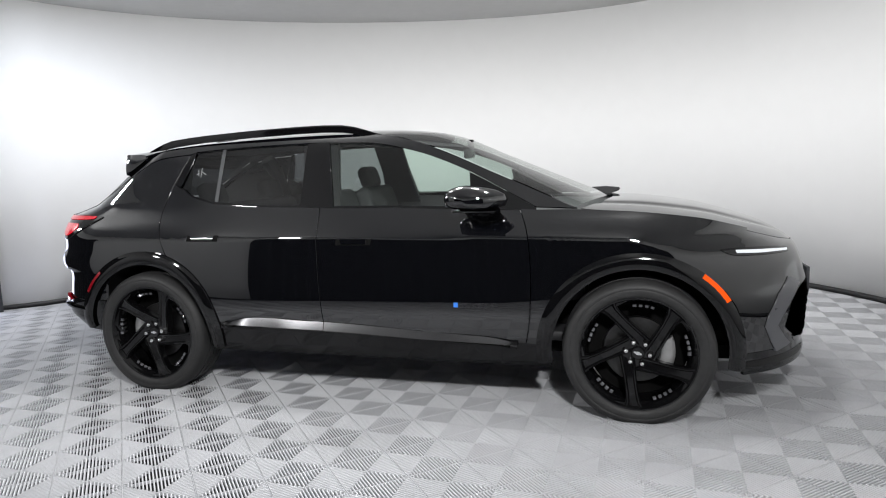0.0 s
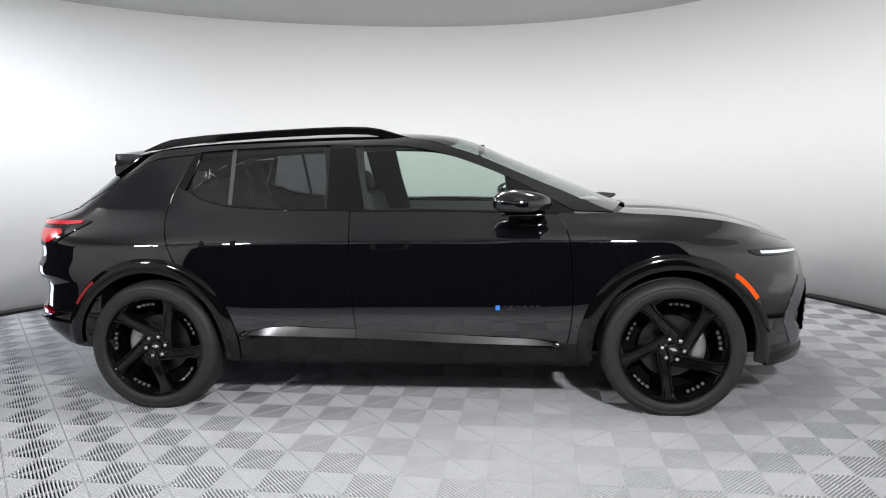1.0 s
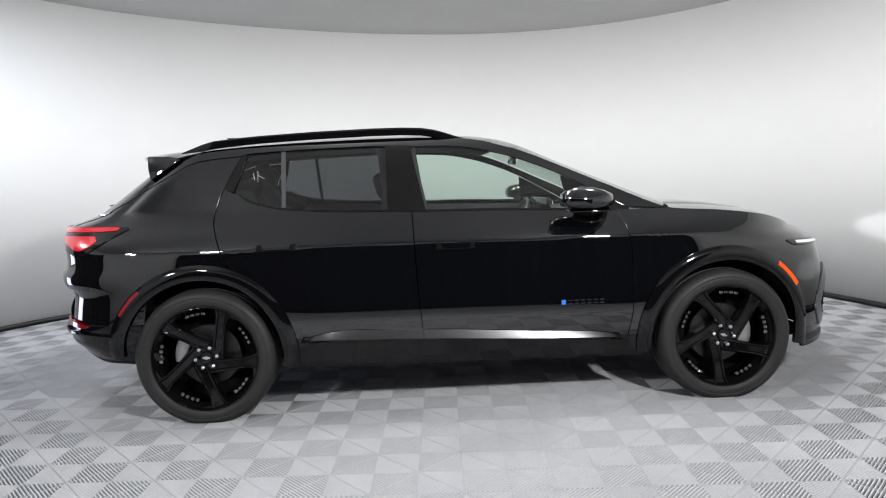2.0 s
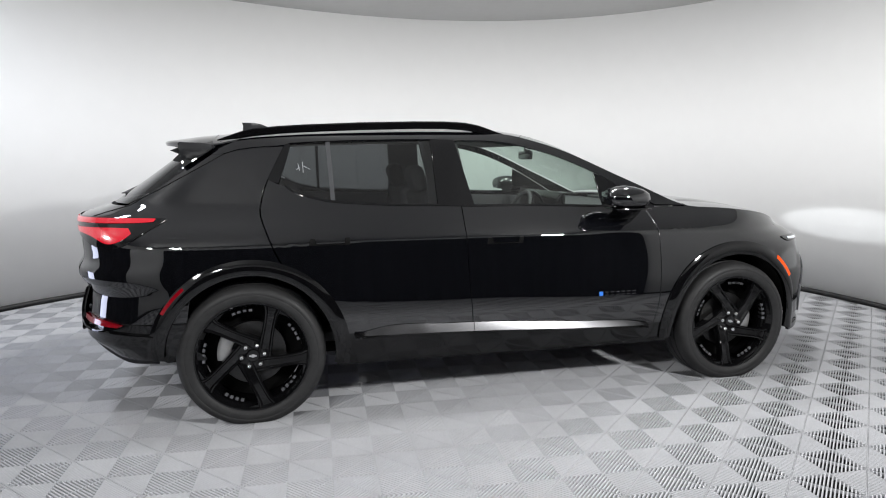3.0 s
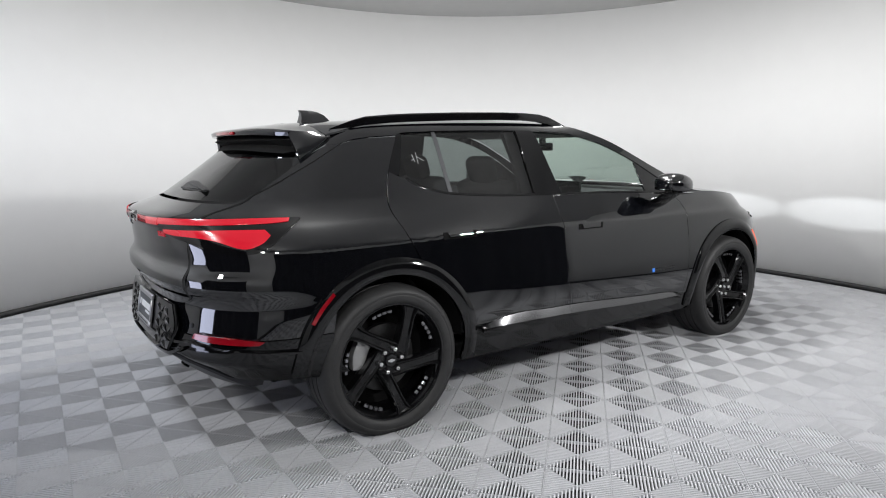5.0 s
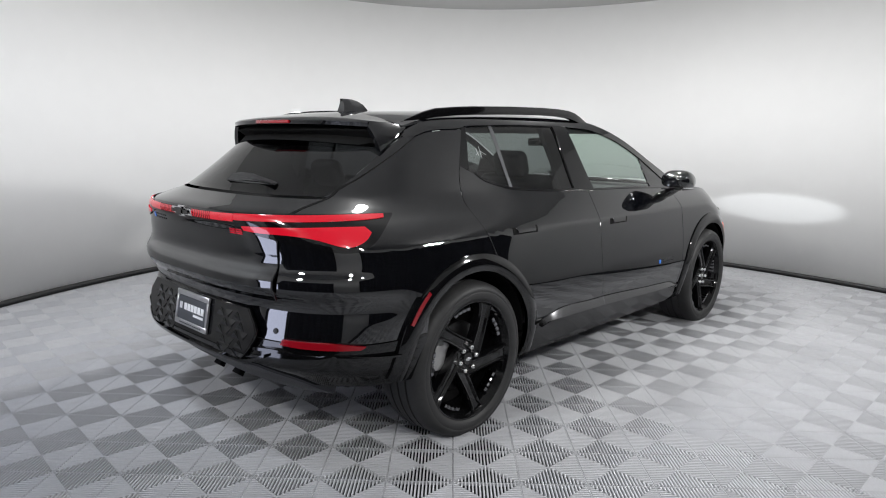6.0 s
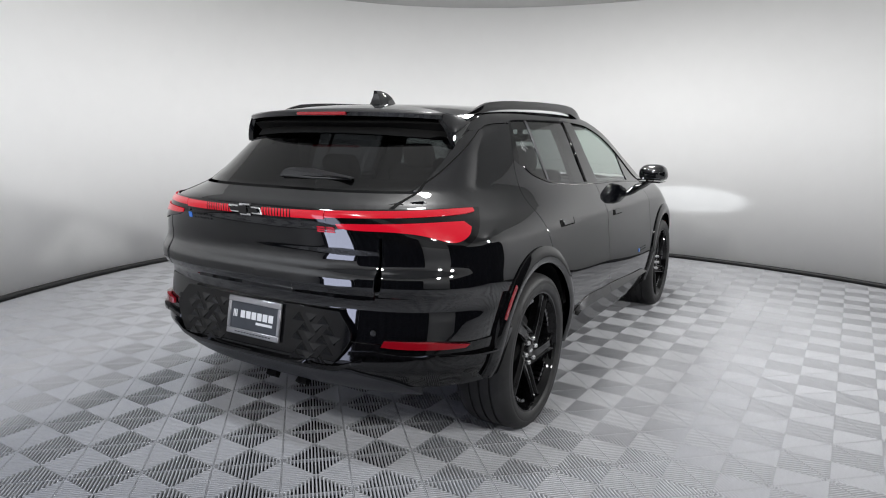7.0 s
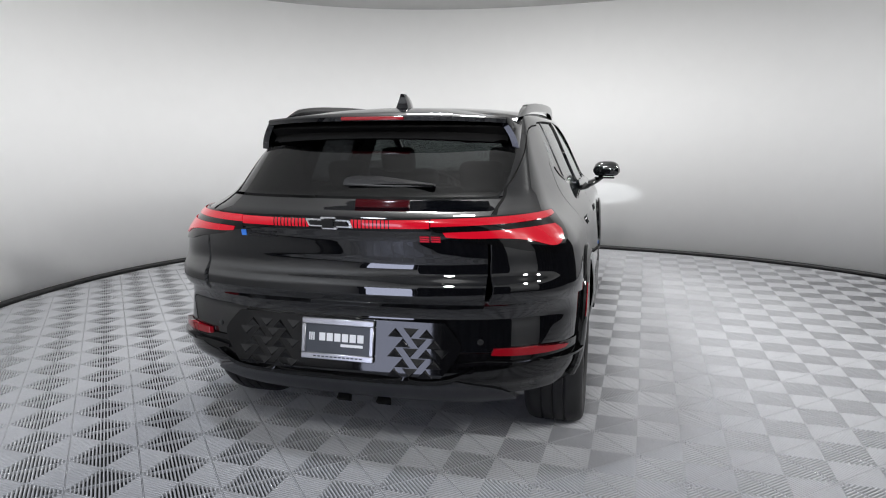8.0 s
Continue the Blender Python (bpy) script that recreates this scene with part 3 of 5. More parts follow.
    # window surrounds
    g = coons(on([(-1.371, 1.291), (-1.360, 1.31), (-1.316, 1.40), (-1.276, 1.478), (-1.262, 1.490)]), on([(-1.312, 1.276), (-1.268, 1.40), (-1.243, 1.484), (-1.241, 1.488)]), on([(-1.371, 1.291), (-1.312, 1.276)]), on([(-1.262, 1.490), (-1.241, 1.488)]), 4, 14)
    sheet("window_surround", g, skin, GLOSS, rear_door, side=side, out=-0.002, lip=0.015)
    # panes
    panes = (
        ("quarter_window", [(-1.318, 1.275), (-1.27, 1.40), (-1.245, 1.486)], [(-1.032, 1.176), (-1.044, 1.506)], [(-1.318, 1.275)] + cut(BELT, -1.276, -1.032), [(-1.245, 1.486)] + cut(DLO_TOP, -1.2, -1.044), DARK_GLASS, rear_door),
        ("rear_window", [(-1.014, 1.174), (-1.026, 1.506)], [(-0.435, 1.148), (-0.442, 1.518)], cut(BELT, -1.014, -0.435), cut(DLO_TOP, -1.026, -0.442), DARK_GLASS, rear_door),
        ("front_window", [(-0.224, 1.140), (-0.304, 1.516)], [(0.601, 1.121), (0.575, 1.320)], cut(BELT, -0.224, 0.601), cut(DLO_TOP, -0.304, 0.575), CLEAR_GLASS, front_door),
    )
    for name, l, r, b, t, mat, owner in panes:
        g = coons(on(l), on(r), on(b), on(t), 20, 12)
        pane = sheet(name, g, skin, mat, owner, side=side, lip=0, out=-0.012)
        pane.visible_shadow = False
    g = coons(on([(-1.036, 1.176), (-1.048, 1.506)]), on([(-1.012, 1.174), (-1.024, 1.506)]), on([(-1.036, 1.176), (-1.012, 1.174)]), on([(-1.048, 1.506), (-1.024, 1.506)]), 3, 12)
    sheet("window_divider", g, skin, SATIN_GREY, rear_door, "satin grey window divider", side=side, out=-0.008, lip=0.004)
    # bright line under the windows
    line = cut(BELT, -1.276, 0.865)
    g = coons(on([(line[0][0], line[0][1] - 0.006), line[0]]), on([(line[-1][0], line[-1][1] - 0.008), line[-1]]), on([(x, z - 0.008) for x, z in line]), on([(x, z + 0.002) for x, z in line]), 60, 2)
    sheet("belt_moulding", g, skin, GLOSS, car, side=side, out=0.004, lip=0.014)
    # front fender
    low = [(0.905, 0.40), (1.0, 0.398)] + arc(HUB_X, WELL, 172, 38, 16)
    edge = [(x, float(TOP_Z(x))) for x in (0.955, 1.05, 1.12, 1.17, 1.26, 1.45, 1.62, 1.79, 1.95, 2.04)]
    edge[0], edge[1], edge[2] = (0.867, 1.113), (0.96, 1.108), (1.06, 1.107)
    edge[3] = (1.15, 1.106)
    g = coons(on(A_CUT), on([low[-1], (1.93, 0.77), (1.975, 0.86), (2.02, 0.92), (2.04, edge[-1][1])]), on(low), on(edge), 56, 36, (G * 0.7, 0, 0, 0.004))
    fender = sheet("front_fender", g, skin, PAINT, car, side=side)
    # rocker
    g = coons(on([(-1.03, 0.272), (-1.0, 0.46)]), on([(1.035, 0.262), (1.0, 0.398)]), on([(-1.03, 0.272), (0, 0.268), (1.035, 0.262)]), on([(-1.0, 0.462), (-0.26, 0.457), (0.38, 0.429), (0.9, 0.402), (1.0, 0.398)]), 50, 10)
    rocker = sheet("rocker_panel", g, skin, GLOSS, car, side=side, out=-0.004, lip=0.03)
    for x0, x1 in ((-0.935, -0.262), (-0.258, 0.86)):
        hi = ease([(-0.935, 0.456), (-0.70, 0.497), (-0.60, 0.497), (-0.45, 0.488), (-0.25, 0.484), (0.376, 0.447), (0.753, 0.424), (0.87, 0.400)])
        lo = ease([(-0.935, 0.452), (-0.26, 0.437), (0.378, 0.408), (0.87, 0.393)])
        xs = [x0 + (x1 - x0) * k / 8 for k in range(9)]
        g = coons(on([(x0, float(lo(x0))), (x0, float(hi(x0)))]), on([(x1, float(lo(x1))), (x1, float(hi(x1)))]), on([(x, float(lo(x))) for x in xs]), on([(x, float(hi(x))) for x in xs]), 30, 3)
        strip = sheet("sill_trim", g, lambda s, z, lo=lo, hi=hi: skin(s, z) + Vector((0, -0.032 + 0.026 * (z - float(lo(s))) / max(float(hi(s)) - float(lo(s)), 0.004), 0)), TRIM, car, "dark chrome trim blade along the sill", side=side, lip=0.025)
    # arch cladding
    for name, cx, a0, a1 in (("wheel_arch", -HUB_X, -9, 178), ("wheel_arch", HUB_X, -10, 189)):
        grid = []
        for k in range(6):
            r = 0.437 + (0.518 - 0.437) * k / 5
            grid.append([Vector((sx(*p), p[1], 0)) for p in arc(cx, r, a1, a0, 44)])
        def rolled(s, z, cx=cx):
            """The cladding's face, rounded across its width."""
            p = skin(s, z)
            r = math.hypot(p.x - cx, z - HUB_Z)
            return skin(s, z, 0.006 + 0.011 * math.sin(math.pi * min(max((r - 0.43) / 0.09, 0), 1)))
        arch = sheet(name, grid, rolled, GLOSS, car, "gloss black wheel arch cladding", side=side, out=0.002, lip=0.03)
        spots = ((33, 53, 0.478, 0.516, "side_marker", AMBER),) if cx > 0 else ((130, 149, 0.478, 0.510, "side_reflector", RED_LENS),)
        for b0, b1, r0, r1, nm, mt in spots:
            grid = [[Vector((sx(*p), p[1], 0)) for p in arc(cx, r0 + (r1 - r0) * k / 3, max(b0, b1), min(b0, b1), 8)] for k in range(4)]
            sheet(nm, grid, skin, mt, arch, "amber side marker lamp" if cx > 0 else "red side reflector", side=side, out=0.0165, lip=0.010)
        bm = bmesh.new()
        lathe_pts = [(0.445, -0.93), (0.45, -0.60), (0.1, -0.58)]
        rows = []
        for k in range(25):
            a = radians(6 + 166 * k / 24)
            edge = min(0.93, float(half_width(cx + 0.445 * math.cos(a), HUB_Z + 0.445 * math.sin(a))) - 0.03)
            rows.append([bm.verts.new((cx + r * math.cos(a), max(y, -edge) * -side, HUB_Z + r * math.sin(a))) for r, y in lathe_pts])
        for p, q in zip(rows, rows[1:]):
            for i in range(2):
                bm.faces.new((p[i], p[i + 1], q[i + 1], q[i]))
        part("wheel_well_liner", bm, SHADE, car)
    # handles: a black patch on the skin paints the recess's shade, with a flush grip over it
    for x0, x1, z, owner in ((-1.165, -0.945, 0.968, rear_door), (-0.175, 0.045, 0.946, front_door)):
        z0, z1 = z - 0.019, z + 0.016
        g = coons(on([(x0, z0), (x0 + 0.006, z1)]), on([(x1 - 0.006, z0), (x1, z1)]), on([(x0, z0), (x1 - 0.006, z0)]), on([(x0 + 0.006, z1), (x1, z1)]), 14, 3)
        shade_patch = sheet("handle_shade", g, skin, SHADE, owner, "matt black patch painted for the shade in the handle recess", side=side, out=0.0015, lip=0.01)
        z0 += 0.007
        a, b = x0 + 0.040, x1 - 0.034
        g = coons(on([(a, z0), (a - 0.012, z1)]), on([(b, z0), (b + 0.006, z1)]), on([(a, z0), (b, z0)]), on([(a - 0.012, z1), (b + 0.006, z1)]), 12, 4)
        sheet("door_handle", g, skin, PAINT, shade_patch, "body-coloured flush door handle", side=side, out=0.009, lip=0.012)


# tailgate, glass and bumpers at the back
def rows_between(z_list, outer, n=24, inner=0.0):
    """Rows of places from the car's middle (or from inner) out to outer(z)."""
    out = []
    for z in z_list:
        s0, s1 = (END_R if not inner else at_y(inner, z)), at_y(outer(z), z)
        out.append([Vector((s0 + (s1 - s0) * k / n, z, 0)) for k in range(n + 1)])
    return out


def steps(a, b, n):
    return [a + (b - a) * k / n for k in range(n + 1)]


tailgate = whole(rows_between(steps(0.702, 1.158, 64), ease([(0.70, 0.40), (0.706, 0.50), (0.72, 0.56), (0.745, 0.592), (0.78, 0.602), (0.9, 0.609), (1.08, 0.609), (1.16, 0.626)])), skin, "tailgate", PAINT, car)
rear_glass = whole(rows_between(steps(1.168, 1.455, 16), ease([(1.166, 0.60), (1.18, 0.612), (1.20, 0.622), (1.30, 0.625), (1.455, 0.615)])), skin, "rear_window", REAR_GLASS, tailgate, lip=0, out=0.0)
rear_glass.visible_shadow = False
whole(rows_between(steps(0.572, 0.764, 14), ease([(0.57, 0.985), (0.77, 0.985)]), 40), skin, "rear_bumper", PAINT, car, out=-0.012, lip=0.02)
whole(rows_between(steps(0.36, 0.568, 14), ease([(0.36, 0.985), (0.57, 0.985)]), 40), skin, "bumper_lower", GLOSS, car, "gloss black lower bumper", out=-0.006, lip=0.02)
diffuser = whole(rows_between(steps(0.25, 0.448, 12), ease([(0.25, 0.56), (0.32, 0.70), (0.38, 0.66), (0.448, 0.50)]), 36), skin, "diffuser", GREY_PLASTIC, car, "matt grey lower valance of the bumper", out=0.004, lip=0.03)

# roof, windscreen, hood
xs = steps(-1.66, 0.02, 40)
whole([[Vector((x, 1 - k / 20 * 0.999, 0)) for k in range(21)] for x in xs], roof_skin, "roof", PAINT, car, lip=0.012)
rows = []
for x in steps(0.0, 1.0, 30):
    row = []
    for k in range(21):
        u = k / 20 * 0.975
        x0, x1 = 0.275 - 0.16 * u**2, 1.31 - 0.15 * u**2
        row.append(Vector((x0 + (x1 - x0) * x, 1 - u, 0)))
    rows.append(row)
windscreen = whole(rows, roof_skin, "windscreen", CLEAR_GLASS, car, lip=0)
windscreen.visible_shadow = False
rows = []
for x in steps(0.0, 1.0, 6):
    rows.append([Vector((0.02 + (0.272 - 0.16 * (k / 20) ** 2 - 0.02) * x, 1 - k / 20 * 0.999, 0)) for k in range(21)])
whole(rows, roof_skin, "roof_header", GLOSS, car, lip=0.01)
whole([[Vector((s, 1 - k / 24 * 0.995, 0)) for k in range(25)] for s in steps(1.19, 2.59, 50)], hood_skin, "hood", PAINT, car, lip=0.012)

# front bumper
rows = []
for j, z in enumerate(steps(0.37, 0.905, 32)):
    end = float(ease([(0.37, 1.99), (0.42, 1.985), (0.55, 1.955), (0.69, 1.86), (0.77, 1.93), (0.86, 1.975), (0.92, 2.02)])(z))
    s1, top = sx(end, z), z
    row = []
    for k in range(41):
        s = END_F + (s1 - END_F) * k / 40
        row.append(Vector((s, 0.37 + (z - 0.37) * (float(TOP_Z(s)) - 0.004 - 0.37) / (0.905 - 0.37), 0)))
    rows.append(row)
whole(rows, skin, "front_bumper", PAINT, car)
whole([[Vector((END_F + (sx(1.99, z) - END_F) * k / 40, z, 0)) for k in range(41)] for z in steps(0.255, 0.364, 10)], skin, "front_bumper_lower", GLOSS, car, "gloss black front lower bumper", out=-0.008, lip=0.02)

# underbody
bm = bmesh.new()
box(bm, -1.98, -0.60, 0.255, 2.12, 0.60, 0.34, 0.02)
box(bm, -0.98, -0.78, 0.23, 0.98, 0.78, 0.32, 0.02)
part("underbody", bm, SHADE, car)


# ---- fittings of the car ----
def sway(points):
    """(y, z) pairs at the back as places of the flank's grid."""
    return [Vector((at_y(y, z), z, 0)) for y, z in points]


def back_patch(name, left, right, bottom, top, mat, parent, label="", side=-1, out=0.006, lip=0.01, nu=20, nv=4):
    g = coons(sway(left) if isinstance(left[0], tuple) else left, right if isinstance(right[0], Vector) else sway(right), bottom if isinstance(bottom[0], Vector) else sway(bottom), top if isinstance(top[0], Vector) else sway(top), nu, nv)
    return sheet(name, g, skin, mat, parent, label, side, lip, out)


# spoiler: a broad wing, its cheeks, and a hollow underside
def spoiler():
    n, tops, unders = 20, [], []
    for k in range(n + 1):
        v = -1 + 2 * k / n
        y, a = 0.605 * v, abs(v)
        front = -1.655
        zf = float(CENTRE_Z(-1.66)) + (1.485 - float(CENTRE_Z(-1.66))) * a**2.6
        tip = -1.965 + 0.125 * a**3
        zt = 1.508 - 0.012 * a**3
        y2 = 0.588 * v
        tops.append([(front, y, zf), (front * 0.66 + tip * 0.34, y * 0.98, zf * 0.62 + zt * 0.38 + 0.006), (front * 0.3 + tip * 0.7, (y + y2) / 2, zf * 0.28 + zt * 0.72 + 0.004), (tip + 0.012, y2, zt + 0.003), (tip, y2, zt - 0.006), (tip + 0.006, y2, zt - 0.024), (tip + 0.03, y2, zt - 0.028)])
        low_z = 1.385 + 0.022 * (1 - a * a)
        back = skin(at_y(abs(y2), low_z), low_z).x
        unders.append([(tip + 0.03, y2, zt - 0.028), (tip + 0.09, y2, zt - 0.024), (tip * 0.4 + back * 0.6, y2, 1.455), (back + 0.035, y2, low_z + 0.035), (back - 0.002, y2, low_z), (back + 0.02, y2, low_z - 0.006)])
    made = []
    for name, secs, mat in (("spoiler", tops, PAINT), ("spoiler_underside", unders, SHADE)):
        bm = bmesh.new()
        rings = [[bm.verts.new(p) for p in s] for s in secs]
        for a, b in zip(rings, rings[1:]):
            for i in range(len(a) - 1):
                bm.faces.new((a[i], b[i], b[i + 1], a[i + 1]))
        made.append(part(name, bm, mat, made[0] if made else tailgate, "black roof spoiler over the rear window" if not made else "matt black hollow underside", 35))
    ob = made[0]
    for side in (-1, 1):
        bm = bmesh.new()
        up = [Vector((-1.640, 0.607, 1.485))] + [Vector((p[0], abs(p[1]), p[2])) for p in tops[0][:4]] + [Vector((-1.838, 0.590, 1.476))]
        low = [skin(sx(x, z), z, 0.002) for x, z in ((-1.640, 1.468), (-1.66, 1.457), (-1.70, 1.430), (-1.745, 1.402), (-1.785, 1.376), (-1.808, 1.360))]
        low = [Vector((p.x, max(-p.y, w), p.z)) for p, w in zip(low, (0.628, 0.632, 0.637, 0.641, 0.643, 0.643))]
        rows = []
        for i in range(5):
            u = i / 4
            rows.append([p.lerp(q, u) + Vector((0, 0.010 * 4 * u * (1 - u), 0)) for p, q in zip(up, low)])
        outer = [[bm.verts.new((p.x, side * p.y, p.z)) for p in r] for r in rows]
        inner = [[bm.verts.new((p.x + 0.006, side * (p.y - 0.028), p.z - 0.004)) for p in r] for r in rows]
        for g in (outer, inner):
            for a, b in zip(g, g[1:]):
                for i in range(5):
                    bm.faces.new((a[i], a[i + 1], b[i + 1], b[i]))
        for i in range(4):
            bm.faces.new((outer[i][5], inner[i][5], inner[i + 1][5], outer[i + 1][5]))
        for i in range(5):
            bm.faces.new((outer[4][i], outer[4][i + 1], inner[4][i + 1], inner[4][i]))
        part("spoiler_cheek", bm, PAINT, ob, smooth=40)
    bm = bmesh.new()
    box(bm, -1.970, -0.148, 1.486, -1.950, 0.148, 1.503, 0.004)
    part("high_brake_lamp", bm, RED_LENS, ob, "red high brake lamp strip")


spoiler()

# roof fin
bm = bmesh.new()
rows = []
for z, x0, x1, half in ((1.556, -1.535, -1.325, 0.034), (1.585, -1.527, -1.345, 0.026), (1.61, -1.524, -1.375, 0.017), (1.626, -1.528, -1.415, 0.011), (1.634, -1.532, -1.455, 0.007)):
    rows.append([bm.verts.new(p) for p in ((x0, -half, z), (x0 + 0.05, -half * 1.05, z), ((x0 + x1) / 2, -half * 0.85, z), (x1, 0, z), ((x0 + x1) / 2, half * 0.85, z), (x0 + 0.05, half * 1.05, z), (x0, half, z))])
for a, b in zip(rows, rows[1:]):
    for i in range(7):
        bm.faces.new((a[i], a[(i + 1) % 7], b[(i + 1) % 7], b[i]))
bm.faces.new(rows[-1])
part("shark_fin_antenna", bm, PAINT, car, "black shark fin roof antenna", 35)

# roof rails
for side in (-1, 1):
    bm = bmesh.new()
    pts = [(-1.63, 1.512, 0.15), (-1.57, 1.534, 0.5), (-1.51, 1.555, 0.85), (-1.44, 1.574, 1), (-1.30, 1.588, 1), (-1.168, 1.597, 1), (-0.85, 1.612, 1), (-0.529, 1.621, 1), (-0.35, 1.622, 1), (-0.23, 1.617, 1), (-0.15, 1.604, 1), (-0.09, 1.586, 0.9), (-0.03, 1.566, 0.6), (0.03, 1.548, 0.15)]
    rings = []
    for x, z, k in pts:
        y = side * (0.612 + 0.012 * math.cos((x + 0.75) * 1.9))
        w, h = 0.019 * k, 0.044 * k
        rings.append([bm.verts.new((x, y + a * w, z + b * h)) for a, b in ((-0.9, 0.0), (-0.55, 0.0), (0.35, -0.02), (0.85, -0.25), (1, -0.6), (0.8, -1), (-0.8, -1), (-1, -0.5))])
    for a, b in zip(rings, rings[1:]):
        for i in range(8):
            bm.faces.new((a[i], a[(i + 1) % 8], b[(i + 1) % 8], b[i]))
    bm.faces.new(rings[0]), bm.faces.new(rings[-1])
    rail = part("roof_rail", bm, GLOSS, car, "gloss black raised roof rail", 35)

# tail lamps
for side in (-1, 1):
    lens_low = sway([(0.40, 1.042), (0.47, 1.030), (0.53, 1.012), (0.66, 0.992), (0.76, 0.968)]) + on([(-2.14, 0.957), (-2.06, 0.985), (-1.97, 1.042), (-1.885, 1.092)])
    lens_top = sway([(0.40, 1.098), (0.5, 1.100), (0.62, 1.102)]) + on([(-2.15, 1.102), (-2.02, 1.101), (-1.885, 1.097)])
    lamp_body = back_patch("tail_lamp", [lens_low[0], lens_top[0]], [lens_low[-1], lens_top[-1]], lens_low, lens_top, GLOSS, car, "gloss black tail lamp with red lit blades", side, 0.007, 0.012, 40, 6)
    hi = sway([(0.40, 1.092), (0.5, 1.0935), (0.62, 1.0945)]) + on([(-2.15, 1.096), (-2.02, 1.096), (-1.935, 1.094)])
    lo = sway([(0.40, 1.071), (0.5, 1.072), (0.62, 1.073)]) + on([(-2.15, 1.075), (-2.02, 1.077), (-1.945, 1.081)])
    back_patch("upper_blade", [lo[0], hi[0]], [lo[-1], hi[-1]], lo, hi, RED_LIT, lamp_body, "red lit upper lamp blade", side, 0.012, 0.006, 30, 3)
    hi = sway([(0.445, 1.048), (0.5, 1.050), (0.62, 1.051)]) + on([(-2.17, 1.052), (-2.06, 1.050)])
    lo = sway([(0.455, 1.032), (0.53, 1.026), (0.66, 1.021), (0.75, 1.008)]) + on([(-2.16, 0.978), (-2.09, 0.996), (-2.045, 1.028)])
    back_patch("lower_blade", [lo[0], hi[0]], [lo[-1], hi[-1]], lo, hi, RED_LIT, lamp_body, "red lit lower lamp blade", side, 0.012, 0.006, 30, 4)
    # lamp bar from the emblem out to the lamp
    back_patch("lamp_bar_cover", [(0.02, 1.052), (0.02, 1.099)], [(0.40, 1.052), (0.40, 1.099)], [(0.02, 1.052), (0.2, 1.052), (0.40, 1.052)], [(0.02, 1.099), (0.2, 1.099), (0.40, 1.099)], GLOSS, tailgate, "gloss black cover of the lamp bar", side, 0.007, 0.012, 16, 3)
    back_patch("lamp_bar", [(0.09, 1.064), (0.09, 1.089)], [(0.395, 1.065), (0.395, 1.091)], [(0.09, 1.064), (0.2, 1.064), (0.395, 1.065)], [(0.09, 1.089), (0.2, 1.089), (0.395, 1.091)], RED_LIT, tailgate, "red lit lamp bar", side, 0.012, 0.006, 16, 3)
    for k in range(10):
        y = 0.10 + 0.0155 * k
        back_patch("led_rib", [(y, 1.062), (y, 1.091)], [(y + 0.004, 1.062), (y + 0.004, 1.091)], [(y, 1.062), (y + 0.004, 1.062)], [(y, 1.091), (y + 0.004, 1.091)], GLOSS, tailgate, "", side, 0.0135, 0.004, 1, 2)
    # reflector and bumper cut
    lo = sway([(0.625, 0.562), (0.70, 0.557)]) + on([(-2.22, 0.554), (-2.13, 0.554)])
    hi = sway([(0.635, 0.586), (0.71, 0.585)]) + on([(-2.22, 0.581), (-2.11, 0.566)])
    back_patch("rear_reflector", [lo[0], hi[0]], [lo[-1], hi[-1]], lo, hi, RED_LENS, car, "long red reflector in the rear bumper", side, 0.012, 0.02, 20, 3)
    lo = sway([(0.50, 0.520), (0.60, 0.528), (0.72, 0.520)]) + on([(-2.10, 0.512), (-1.96, 0.508)])
    hi = sway([(0.50, 0.533), (0.60, 0.540), (0.72, 0.532)]) + on([(-2.10, 0.522), (-1.96, 0.514)])
    back_patch("bumper_ledge", [lo[0], hi[0]], [lo[-1], hi[-1]], lo, hi, GLOSS, car, "", side, 0.020, 0.03, 24, 2)
    for y, z in ((0.585, 0.612), (0.30, 0.655)):
        c = skin(at_y(y, z), z)
        n = (c - skin(at_y(y, z), z, -0.01)).normalized()
        bm = bmesh.new()
        m = Matrix.Translation((c.x, c.y * -side, c.z)) @ Vector((n.x, n.y * -side, n.z)).to_track_quat("-Y", "Z").to_matrix().to_4x4()
        lathe(bm, [(0.0, -0.004), (0.009, -0.004), (0.0095, -0.001), (0.012, -0.001), (0.013, 0.004)], 16, m @ Matrix.Translation((0, 0.010, 0)))
        part("parking_sensor", bm, SATIN, car)
    # front door badge, as plain marks
    if side < 0:
        def mark(x, z, w, h, mat, name, owner, label=""):
            g = coons(on([(x, z), (x, z + h)]), on([(x + w, z), (x + w, z + h)]), on([(x, z), (x + w, z)]), on([(x, z + h), (x + w, z + h)]), 2, 2)
            sheet(name, g, skin, mat, owner, label, side, 0.004, 0.003)
        mark(0.518, 0.592, 0.024, 0.026, BLUE, "badge_square", car, "small blue enamel square badge")
        for k in range(6):
            mark(0.556 + 0.036 * k, 0.592, 0.024, 0.007, BADGE, "badge_bar", car, "black badge bar")
            mark(0.556 + 0.036 * k, 0.610, 0.024, 0.007, BADGE, "badge_bar", car, "black badge bar")
    # headlamp slit
    lo = on([(1.880, 0.886), (1.935, 0.864), (2.055, 0.856), (2.16, 0.851), (2.236, 0.847)])
    hi = on([(1.868, 0.895), (1.943, 0.895), (2.062, 0.890), (2.16, 0.881), (2.239, 0.867)])
    head = back_patch("headlamp", [lo[0], hi[0]], [lo[-1], hi[-1]], lo, hi, GLOSS, car, "slim headlamp with a white light blade", side, 0.006, 0.01, 16, 3)
